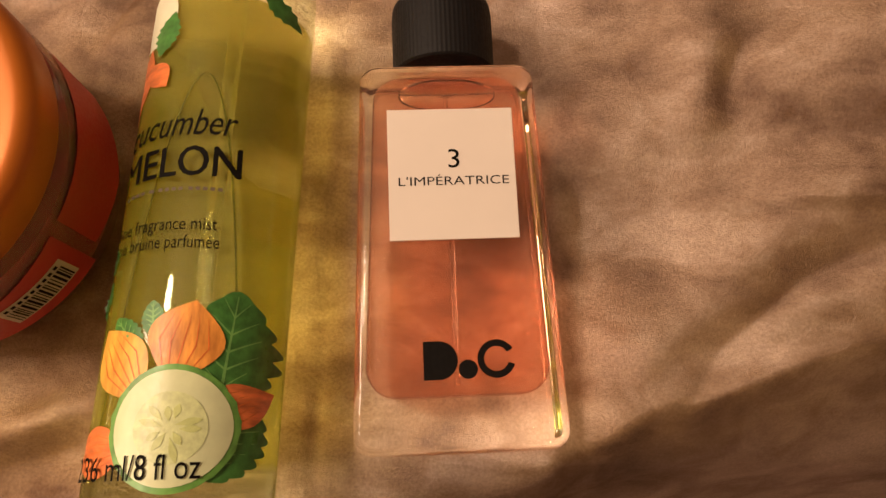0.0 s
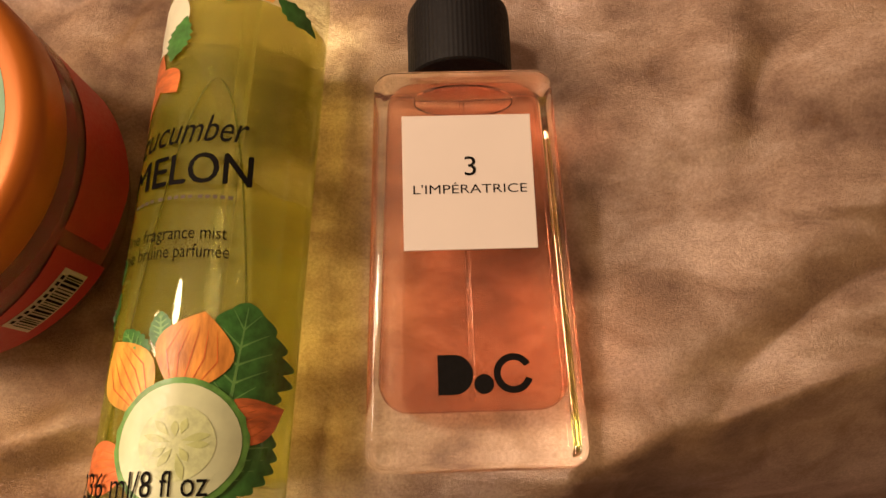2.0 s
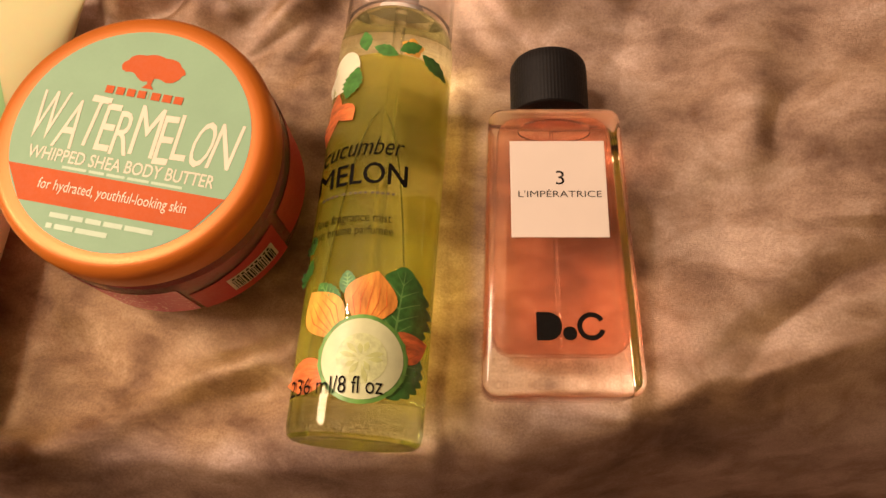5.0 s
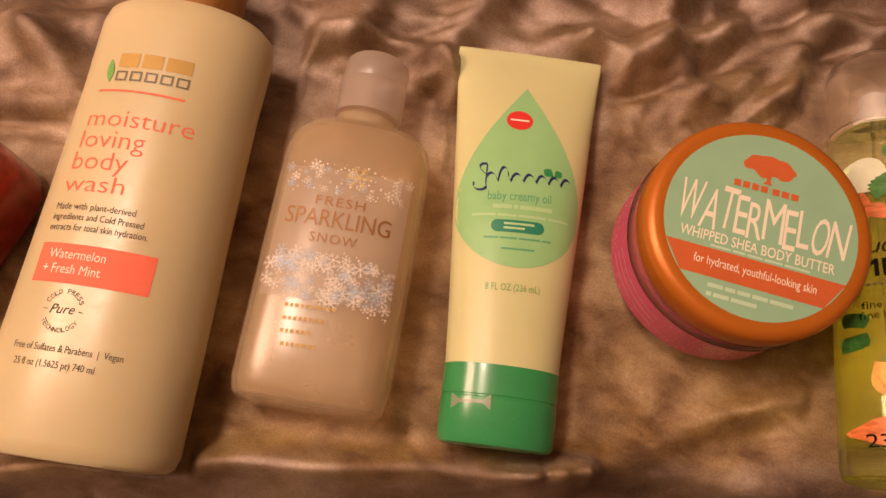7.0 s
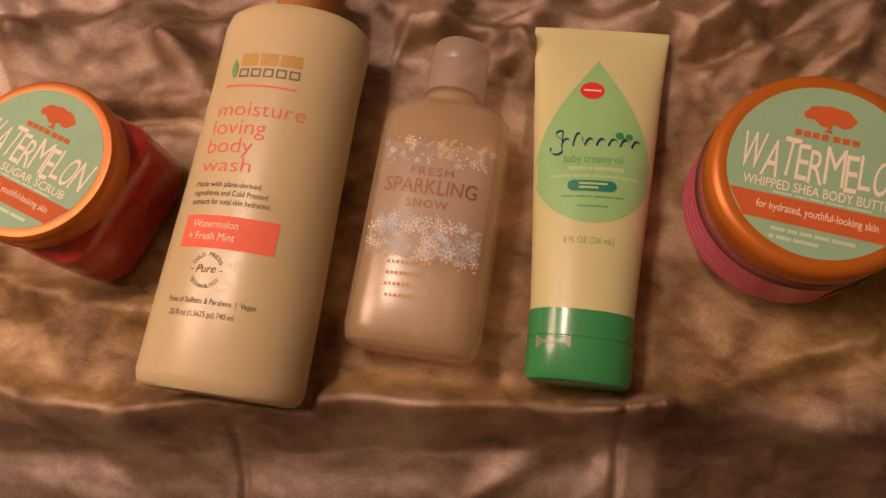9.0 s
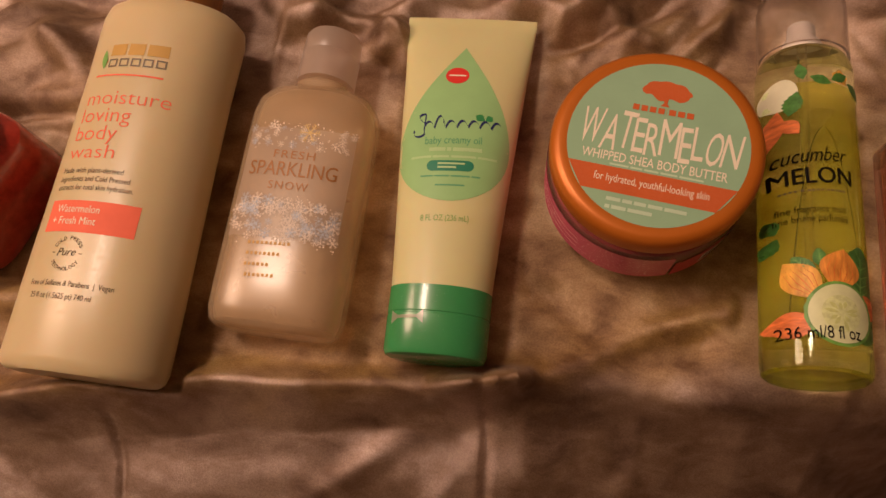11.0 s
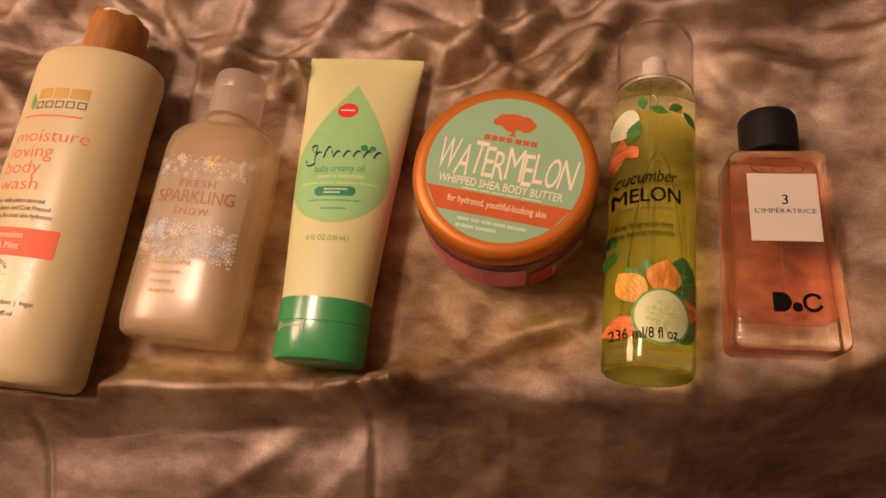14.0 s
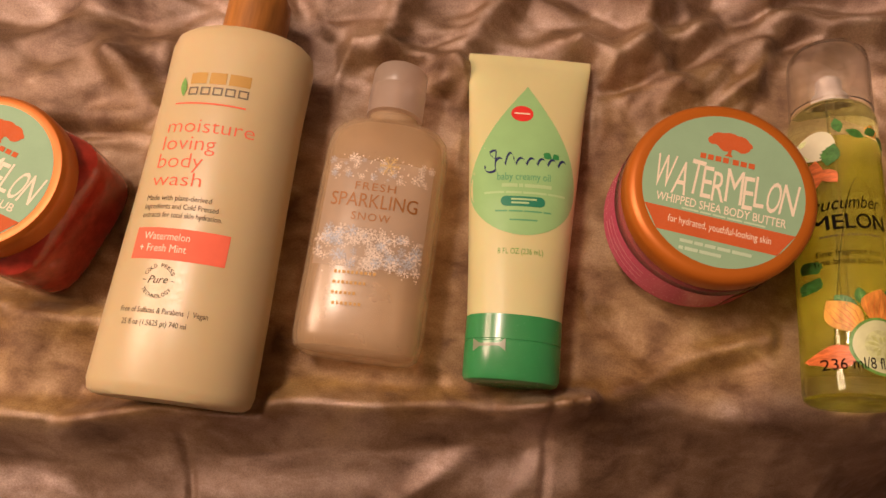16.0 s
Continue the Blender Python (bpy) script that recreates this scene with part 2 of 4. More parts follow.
MIST_SHELL = clear("green_clear_plastic", (0.89, 0.96, 0.74), 0.01, 0.0, (0.5, 0.6, 0.2), 1.5, bend=0.9)
FROST = clear("frosted_plastic", (0.99, 0.96, 0.88), 0.25, 0.29, (0.96, 0.79, 0.55), 1.55)
FROST_CAP = clear("frosted_cap_plastic", (0.93, 0.86, 0.82), 0.30, 0.50, (0.80, 0.69, 0.60), 1.45)
HAZE = clear("white_print_haze", (0.98, 0.95, 0.91), 0.35, 0.34, (0.86, 0.76, 0.66), 1.2)
GEL = clear("clear_gel", (0.99, 0.93, 0.84), 0.28, 0.28, (0.95, 0.74, 0.50), 1.3)
BUBBLE = clear("frosted_air_pocket", (0.99, 0.96, 0.94), 0.24, 0.26, (0.88, 0.78, 0.74), 1.35)
JAR_CLEAR = clear("clear_jar_plastic", (0.90, 0.76, 0.68), 0.05, 0.26, (0.62, 0.46, 0.37), 1.48)

# ---- mesh helpers ----


def mesh_object(name, bm, material, smooth=True):
    me = bpy.data.meshes.new(name)
    if smooth:
        for f in bm.faces:
            f.smooth = True
    bm.to_mesh(me)
    bm.free()
    me.materials.append(material)
    return new(name, me)


def part(name, bm, material, parent, label="", smooth=True, sharp=35):
    ob = mesh_object(name, bm, material, smooth)
    if smooth:
        ob.data.set_sharp_from_angle(angle=radians(sharp))
    ob.parent = parent
    if material in (GLASS, MIST_SHELL, CLEAR_CAP):
        ob.visible_shadow = False
    return tagged(ob, label)


K = 1.0732  # one unit of the plan below, true to the real lids and bottles


def thing(name, x, y, z, rz, label, category, group="", rx=0.0):
    ob = new(name)
    ob.empty_display_size = 0.02
    ob.matrix_world = Matrix.Scale(K, 4) @ pose(x, y, z, rx, 0, rz)
    return tagged(ob, label, category, group)


def rings(sections, closed_ends=True):
    """A skin over rings of points, all of the same count."""
    bm = bmesh.new()
    loops = [[bm.verts.new(p) for p in ring] for ring in sections]
    n = len(loops[0])
    for a, b in zip(loops, loops[1:]):
        for i in range(n):
            bm.faces.new((a[i], a[(i + 1) % n], b[(i + 1) % n], b[i]))
    if closed_ends:
        bm.faces.new(loops[0][::-1])
        bm.faces.new(loops[-1])
    bmesh.ops.recalc_face_normals(bm, faces=bm.faces)
    return bm


def lathe(profile, axis="z", centre=(0, 0, 0), n=72, ribs=0, rib=0.0, closed=True):
    """A turned body: profile of (radius, height along the axis)."""
    out = []
    for r, h in profile:
        ring = []
        for i in range(n):
            a = 2 * math.pi * i / n
            q = r * (1 + (rib * (0.5 + 0.5 * math.cos(ribs * a)) if ribs else 0))
            u, v = q * math.cos(a), q * math.sin(a)
            p = (u, v, h) if axis == "z" else (u, h, v)
            ring.append((p[0] + centre[0], p[1] + centre[1], p[2] + centre[2]))
        out.append(ring)
    return rings(out, closed)


def oval(a, b, n=64, power=2.0):
    """Points of a superellipse."""
    pts = []
    for i in range(n):
        t = 2 * math.pi * i / n
        c, s = math.cos(t), math.sin(t)
        pts.append((a * math.copysign(abs(c) ** (2 / power), c), b * math.copysign(abs(s) ** (2 / power), s)))
    return pts


def loft_y(stations, power=2.2, n=64):
    """A body along y: stations of (y, x centre, z centre, half width, half height)."""
    return rings([[(xc + u, y, zc + v) for u, v in oval(a, b, n, power)] for y, xc, zc, a, b in stations])


def rounded_slab(outline, z0, z1, r, steps=4):
    """A slab with the given outline function (inset -> points), rounded above and below."""
    out = [[(x, y, z0) for x, y in outline(r + 0.0007)]]
    for i in range(steps + 1):
        a = math.pi / 2 * i / steps
        out.append([(x, y, z0 + r - r * math.cos(a)) for x, y in outline(r - r * math.sin(a))])
    for i in range(steps + 1):
        a = math.pi / 2 * i / steps
        out.append([(x, y, z1 - r + r * math.sin(a)) for x, y in outline(r - r * math.cos(a))])
    out.append([(x, y, z1) for x, y in outline(r + 0.0007)])
    return rings(out)


# ---- flat prints, laid over a surface z = over(x, y) ----


def flat(polys):
    bm = bmesh.new()
    for p in polys:
        if len(p) >= 3:
            bm.faces.new([bm.verts.new((x, y, 0)) for x, y in p])
    bmesh.ops.remove_doubles(bm, verts=bm.verts, dist=1e-7)
    bmesh.ops.triangulate(bm, faces=bm.faces)
    return bm


def words(text, width, height=None, bold=0.0, slant=0.0, gap=1.0):
    """A line of lettering from (0, 0), of that width and, where given, that height of its tallest letter."""
    cu = bpy.data.curves.new("line", "FONT")
    cu.body, cu.offset, cu.shear, cu.space_character, cu.resolution_u = text, bold, slant, gap, 3
    ob = new("line", cu)
    me = bpy.data.meshes.new_from_object(ob)
    bpy.data.objects.remove(ob)
    bm = bmesh.new()
    bm.from_mesh(me)
    bpy.data.meshes.remove(me)
    xs = [v.co.x for v in bm.verts]
    ys = [v.co.y for v in bm.verts]
    sx = width / (max(xs) - min(xs))
    sy = height / max(ys) if height else sx
    for v in bm.verts:
        v.co = ((v.co.x - min(xs)) * sx, v.co.y * sy, 0)
    return bm


def lay(name, bm, material, parent, over, x=0.0, y=0.0, turn=0.0, lift=0.0003, longest=0.004, label="", thick=0.0):
    """Turns a flat print, moves it to (x, y) and lays it on the surface."""
    for _ in range(6):
        long = [e for e in bm.edges if e.calc_length() > longest]
        if not long:
            break
        bmesh.ops.subdivide_edges(bm, edges=long, cuts=1)
        bmesh.ops.triangulate(bm, faces=[f for f in bm.faces if len(f.verts) > 4])
    c, s = math.cos(radians(turn)), math.sin(radians(turn))
    for v in bm.verts:
        px, py = x + c * v.co.x - s * v.co.y, y + s * v.co.x + c * v.co.y
        v.co = (px, py, over(px, py) + lift)
    for f in bm.faces:
        if f.normal.z < 0:
            f.normal_flip()
    return part(name, bm, material, parent, label)


def rect(w, h, x=0.0, y=0.0):
    return [(x, y), (x + w, y), (x + w, y + h), (x, y + h)]


def bars(widths, h, pitch, gap=0.0008):
    """Plain bars in lines, for writing too small to read: a list of word widths a line."""
    out = []
    for n, line in enumerate(widths):
        x = 0.0
        for w in line:
            out.append(rect(w, h, x, -n * pitch))
            x += w + gap
    return flat(out)


def disc(r, n=48, x=0.0, y=0.0, rx=None):
    return [(x + (rx or r) * math.cos(2 * math.pi * i / n), y + r * math.sin(2 * math.pi * i / n)) for i in range(n)]


def petal_shape(length, width, turn, x, y, tip=0.5, n=14, jag=0.0):
    """A petal or leaf from its foot at (x, y), widest at the share tip of its length; jag gives a toothed rim."""
    left, right = [], []
    for i in range(n + 1):
        t = i / n
        w = width / 2 * math.sin(math.pi * t ** (math.log(0.5) / math.log(tip)))
        w *= (1 + (jag if i % 2 else -jag)) if jag else (1.08 - 0.22 * t)
        left.append((-w, t * length))
        right.append((w, t * length))
    pts = [left[0]] + right[1:-1] + [left[-1]] + left[-2:0:-1]
    c, s = math.cos(radians(turn)), math.sin(radians(turn))
    return [(x + c * a - s * b, y + s * a + c * b) for a, b in pts]

# ---- the setting ----
FOOT = [  # centre, half sizes of what presses the cloth flat
    (0.1365, 0.020, 0.030, 0.070), (0.0715, 0.030, 0.024, 0.098), (-0.0015, 0.0255, 0.043, 0.043),
    (-0.092, 0.044, 0.032, 0.074), (-0.0915, -0.055, 0.024, 0.016), (-0.1665, 0.010, 0.032, 0.082), (-0.2490, 0.008, 0.040, 0.108), (-0.347, -0.010, 0.042, 0.042)]
FOLDS = [  # points of a fold's crest, its height and its half width
    ([(-0.060, -0.070), (-0.070, -0.073), (-0.097, -0.079), (-0.144, -0.087), (-0.193, -0.096), (-0.250, -0.104), (-0.300, -0.113), (-0.42, -0.112)], 0.014, 0.0085),
    ([(-0.064, -0.071), (-0.040, -0.060), (-0.010, -0.045), (0.03, -0.036), (0.06, -0.030)], 0.0055, 0.008),
    ([(-0.230, -0.069), (-0.194, -0.065), (-0.160, -0.064), (-0.130, -0.063)], 0.006, 0.007),
    ([(0.10, 0.205), (0.15, 0.180), (0.22, 0.200)], 0.014, 0.014),
    ([(-0.42, -0.165), (-0.30, -0.150), (-0.16, -0.130), (-0.07, -0.115)], 0.003, 0.016),
    ([(-0.178, 0.100), (-0.172, 0.135), (-0.160, 0.200)], 0.009, 0.010),
    ([(-0.142, 0.080), (-0.128, 0.130), (-0.108, 0.200)], 0.010, 0.011),
    ([(-0.225, 0.140), (-0.200, 0.118), (-0.130, 0.105), (-0.122, 0.080)], 0.007, 0.007),
    ([(-0.34, 0.09), (-0.30, 0.055), (-0.292, 0.02)], 0.012, 0.010),
    ([(-0.42, 0.07), (-0.37, 0.10), (-0.33, 0.15), (-0.25, 0.19)], 0.012, 0.014),
    ([(-0.46, -0.055), (-0.40, -0.058), (-0.34, -0.066)], 0.006, 0.010),
    ([(0.035, 0.20), (0.045, 0.165), (0.075, 0.152), (0.13, 0.165), (0.20, 0.185)], 0.013, 0.011),
    ([(-0.03, 0.130), (0.01, 0.105), (0.035, 0.120), (0.045, 0.150)], 0.008, 0.010),
    ([(-0.06, 0.18), (-0.01, 0.150), (0.02, 0.160)], 0.009, 0.011),
    ([(0.11, 0.128), (0.16, 0.120), (0.21, 0.135), (0.28, 0.120)], 0.006, 0.012),
    ([(0.19, 0.17), (0.21, 0.11), (0.22, 0.05)], 0.004, 0.014),
    ([(-0.056, -0.067), (-0.064, -0.0715), (-0.078, -0.0775), (-0.098, -0.083)], 0.011, 0.006),
    ([(-0.070, -0.080), (-0.100, -0.098), (-0.125, -0.122), (-0.16, -0.150)], 0.0028, 0.008),
    ([(-0.060, -0.085), (-0.082, -0.118), (-0.095, -0.155)], 0.002, 0.007),
    ([(-0.31, -0.132), (-0.21, -0.120), (-0.13, -0.108)], 0.003, 0.010),
    ([(0.00, -0.105), (0.06, -0.112), (0.13, -0.100)], 0.0025, 0.012),
    ([(-0.29, 0.155), (-0.24, 0.140), (-0.21, 0.160), (-0.20, 0.21)], 0.011, 0.010),
    ([(-0.085, 0.135), (-0.055, 0.125), (-0.035, 0.145), (-0.03, 0.20)], 0.010, 0.010),
    ([(0.10, 0.185), (0.15, 0.150), (0.19, 0.145), (0.27, 0.165)], 0.010, 0.010),
]
SEAMS = [([(-0.068, -0.072), (-0.063, -0.105), (-0.061, -0.17)], 0.0045, 0.0020), ([(-0.252, -0.115), (-0.246, -0.140), (-0.243, -0.20)], 0.0030, 0.0022)]


def crest(px, py, points):
    """Distance of arrays of places from a broken line, and how far along it they lie (0 to 1)."""
    best, along = np.full(px.shape, 9.0), np.zeros(px.shape)
    count = len(points) - 1
    for i, ((ax, ay), (bx, by)) in enumerate(zip(points, points[1:])):
        dx, dy = bx - ax, by - ay
        t = np.clip(((px - ax) * dx + (py - ay) * dy) / (dx * dx + dy * dy), 0, 1)
        d = np.hypot(px - ax - t * dx, py - ay - t * dy)
        along = np.where(d < best, (i + t) / count, along)
        best = np.minimum(best, d)
    return best, along


def blanket():
    fine_x, fine_y = np.arange(-0.47, 0.30, 0.0017), np.arange(-0.20, 0.24, 0.0017)
    xs = np.concatenate([np.linspace(-1.15, -0.49, 34), fine_x, np.linspace(0.32, 1.0, 34)])
    ys = np.concatenate([np.linspace(-1.0, -0.22, 34), fine_y, np.linspace(0.26, 1.0, 34)])
    px, py = np.meshgrid(xs, ys)
    z = np.zeros(px.shape)
    wx, wy = px.copy(), py.copy()
    for i in range(px.shape[0]):
        for j in range(px.shape[1]):
            x, y = px[i, j], py[i, j]
            if not (-0.52 < x < 0.36 and -0.26 < y < 0.32):
                continue
            w = noise.noise((x * 8, y * 8, 3.1)) * 0.045 + noise.noise((x * 22, y * 22, 4.4)) * 0.010
            w2 = noise.noise((x * 8, y * 8, 8.7)) * 0.035 + noise.noise((x * 22, y * 22, 6.1)) * 0.010
            wx[i, j] += 0.30 * w
            wy[i, j] += 0.30 * w2
            high = min(max((y - 0.03) / 0.07, 0), 1)
            left = min(max((0.17 - x) / 0.12, 0.0), 1)
            busy = max(0.32, 0.45 + 0.55 * high * (0.4 + 0.6 * left), min(max((-0.26 - x) / 0.05, 0), 1)) if x < 0.10 or high > 0 else 0.32
            busy *= 1 - 0.6 * min(max((0.15 * x - 0.068 - y) / 0.02, 0), 1)
            u, v = x + w + 0.25 * y, y + w2 - 0.18 * x
            a = abs(noise.noise((u * 10, v * 25, 1.7)))
            b = abs(noise.noise(((u - v * 0.5) * 28, (v + u * 0.3) * 38, 5.2)))
            c = noise.noise((x * 85 + 60 * w, y * 100 + 60 * w2, 2.2))
            z[i, j] = noise.noise((x * 6, y * 7, 0.4)) * 0.004 + busy * (0.026 * math.sqrt(a * a + 0.0012) + (0.0030 + 0.0070 * busy) * (1.0 if x < -0.10 else 0.6) * math.sqrt(b * b + 0.001)) + (0.0002 + 0.0007 * busy) * c
    z -= np.where((px > -0.52) & (px < 0.36) & (py > -0.26) & (py < 0.32), 0.0055, 0)
    keep = np.ones(px.shape)
    for cx, cy, a, b in FOOT:
        d = np.hypot(np.maximum(np.abs(px - cx) - a, 0), np.maximum(np.abs(py - cy) - b, 0))
        keep = np.minimum(keep, np.clip(d / 0.014, 0, 1))
    keep = keep * keep * (3 - 2 * keep)
    z = z * keep - 0.0010 * (1 - keep)
    room = np.ones(px.shape)
    for cx, cy, a, b in FOOT:
        d = np.hypot(np.maximum(np.abs(px - cx) - a + 0.004, 0), np.maximum(np.abs(py - cy) - b + 0.004, 0))
        room = np.minimum(room, np.clip(d / 0.007, 0, 1))
    for points, high, wide in FOLDS:
        d, along = crest(wx, wy, points)
        taper = np.clip(np.minimum(along, 1 - along) * 8 + 0.4, 0, 1)
        z += 1.45 * room * high * taper * np.exp(-((d / (0.85 * wide)) ** 2)) * (0.7 + 0.3 * np.cos(along * 9))
    for points, deep, wide in SEAMS:
        d, along = crest(px, py, points)
        z -= deep * np.exp(-((d / wide) ** 2))
    brink = np.interp(px, [-0.50, -0.30, -0.25, -0.193, -0.144, -0.097, -0.066, -0.03, 0.0, 0.03, 0.06, 0.12, 0.16, 0.20, 0.30], [-0.122, -0.114, -0.106, -0.099, -0.090, -0.080, -0.072, -0.062, -0.060, -0.066, -0.072, -0.058, -0.041, -0.020, 0.005])
    past = np.maximum(brink - 0.004 - wy, 0)
    across = [-0.30, -0.075, -0.045, 0.03, 0.30]
    fall = np.minimum(past, 0.014) * np.interp(px, across, [1.15, 1.20, 0.60, 0.95, 1.35])
    fall += np.clip(past - 0.014, 0, 0.026) * np.interp(px, across, [0.40, 0.42, 0.62, 0.82, 1.05])
    fall += np.maximum(past - 0.040, 0) * np.interp(px, across, [0.36, 0.38, 0.65, 0.80, 0.95])
    z -= np.where(past > 0, fall, 0) * (1 - np.exp(-past / 0.006))
    z += 0.36 * np.clip(px - 0.165, 0, 0.16) * np.clip((py + 0.01) / 0.09, 0, 1)
    z -= 0.40 * np.clip(px - 0.10, 0, 0.22) * np.clip((-0.045 - py) / 0.04, 0, 1) + 0.32 * np.clip(px - 0.01, 0, 0.15) * np.clip((-0.062 - py) / 0.04, 0, 1)
    z = np.maximum(z, -0.272 + 0.004 * np.sin(9 * px))
    rows, cols = px.shape
    verts = (K * np.stack([px, py, z], -1)).reshape(-1, 3).tolist()
    faces = [(i * cols + j, i * cols + j + 1, (i + 1) * cols + j + 1, (i + 1) * cols + j) for i in range(rows - 1) for j in range(cols - 1)]
    me = bpy.data.meshes.new("blanket")
    me.from_pydata(verts, [], faces)
    me.polygons.foreach_set("use_smooth", [True] * len(me.polygons))
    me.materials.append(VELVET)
    ob = new("blanket", me)
    tagged(ob, "rumpled golden brown crushed velvet blanket with soft folds", "blanket")
    hem = ob.modifiers.new("thickness", "SOLIDIFY")
    hem.thickness, hem.offset = 0.004, -1
    return ob


blanket()


def slab(name, x0, y0, z0, x1, y1, z1, material, label="plain warm painted surface closing the room"):
    bm = bmesh.new()
    bmesh.ops.create_cube(bm, size=1.0)
    for v in bm.verts:
        v.co = ((x0 + x1) / 2 + v.co.x * (x1 - x0), (y0 + y1) / 2 + v.co.y * (y1 - y0), (z0 + z1) / 2 + v.co.z * (z1 - z0))
    return tagged(mesh_object(name, bm, material, False), label, name.split("_")[0], kind="structure")


slab("floor", -2.2, -2.2, -0.42, 2.2, 2.2, -0.30, WALL)
slab("bed_base", -1.20, 0.03, -0.30, 1.05, 1.06, -0.024, WALL, "plain firm bed under the velvet blanket")
slab("ceiling", -2.2, -2.2, 2.3, 2.2, 2.2, 2.4, WALL)
slab("wall_west", -2.3, -2.2, -0.42, -2.2, 2.2, 2.4, WALL)
slab("wall_east", 2.2, -2.2, -0.42, 2.3, 2.2, 2.4, WALL)
slab("wall_south", -2.3, -2.3, -0.42, 2.3, -2.2, 2.4, WALL)
slab("wall_north", -2.3, 2.2, -0.42, 2.3, 2.3, 2.4, WALL)


# ---- the things on the blanket ----


def perfume_bottle():
    th = thing("perfume_bottle", 0.1380, 0.0085, 0.0, 3.6, "square clear glass perfume bottle of peach liquid with black cap", "perfume bottle", "toiletries in a row")
    top, low, y0, y1 = 0.0240, 0.0270, -0.0508, 0.0535

    def outline(inset, shrink=0.0, bottom=y0, above=y1, r=0.005):
        pts = []
        corners = [(low, bottom, 1, -1), (top, above, 1, 1), (-top, above, -1, 1), (-low, bottom, -1, -1)]
        order = [(-90, 0), (0, 90), (90, 180), (180, 270)]
        for (cx, cy, sx, sy), (a0, a1) in zip(corners, order):
            rr = max(r - inset, 0.0012)
            ox, oy = cx - sx * (shrink + inset + rr), cy - sy * (inset + rr)
            for k in range(7):
                a = radians(a0 + (a1 - a0) * k / 6)
                pts.append((ox + rr * math.cos(a), oy + rr * math.sin(a)))
        return pts

    deep = 0.0285
    part("glass_body", rounded_slab(lambda i: outline(i), 0.0, deep, 0.0030, 6), GLASS, th)
    part("liquid", rounded_slab(lambda i: outline(i, 0.0034, -0.0368, 0.0512, 0.0075), 0.0048, 0.0248, 0.0045, 6), PERFUME, th, "peach pink perfume")
    bm = rings([[(q * u, 0.0452 + q * v, 0.0208 + h) for u, v in oval(0.0134, 0.0046, 48, 2.3)] for q, h in ((0.05, 0.0), (0.55, 0.0004), (0.85, 0.0012), (1.0, 0.0022), (0.97, 0.0032), (0.86, 0.0037), (0.05, 0.0038))])
    bmesh.ops.reverse_faces(bm, faces=bm.faces)
    part("air_bubble", bm, GLASS, th, "oval air bubble below the neck")
    part("collar", lathe([(0.0090, 0.0536), (0.0090, 0.0572)], "y", (0, 0, 0.0152), 40), CLEAR_CAP, th)
    prof = [(0.0140, 0.0555), (0.0147, 0.0560), (0.0147, 0.0735), (0.0144, 0.0765), (0.0132, 0.0785), (0.0100, 0.0796), (0.005, 0.0800), (0.0005, 0.0800)]
    part("cap", lathe(prof, "y", (0, 0, 0.0152), 288, 72, 0.008), BLACK, th, "ribbed matt black round cap")
    part("dip_tube", lathe([(0.0007, -0.034), (0.0007, 0.050)], "y", (0, 0, 0.013), 12), CLEAR_CAP, th)
    over = lambda x, y: deep
    card = part("label", rounded_slab(lambda i: [(-0.0166 + i, 0.0030 + i), (0.0172 - i, 0.0030 + i), (0.0172 - i, 0.0394 - i), (-0.0166 + i, 0.0394 - i)], deep, deep + 0.0004, 0.0001, 1), PAPER, th, "plain square ivory white label", False)
    card_top = lambda x, y: deep + 0.0004
    lay("lettering", words("3", 0.0030, 0.0052), BLACK_INK, card, card_top, -0.0006, 0.0226, lift=0.0001)
    lay("lettering", words("L'IMPÉRATRICE", 0.0292, 0.0030, -0.004), BLACK_INK, card, card_top, -0.0139, 0.0178, lift=0.0001)
    ring = [(0.0048 * math.cos(radians(a)), 0.0048 * math.sin(radians(a))) for a in range(30, 346, 12)]
    ring += [(0.0031 * math.cos(radians(a)), 0.0031 * math.sin(radians(a))) for a in range(342, 28, -12)]
    half = [(0, -0.0048), (0.004, -0.0048)] + [(0.004 + 0.0046 * math.cos(radians(a)), 0.0048 * math.sin(radians(a))) for a in range(-80, 81, 16)] + [(0.004, 0.0048), (0, 0.0048)]
    mark = flat([[(x - 0.0115, y) for x, y in half], disc(0.0024, 20, -0.0004, -0.0024), [(x + 0.0068, y) for x, y in ring]])
    lay("brand_mark", mark, BLACK_INK, th, over, 0.0025, -0.0280, lift=0.0002, label="plain black printed shapes")
    return th


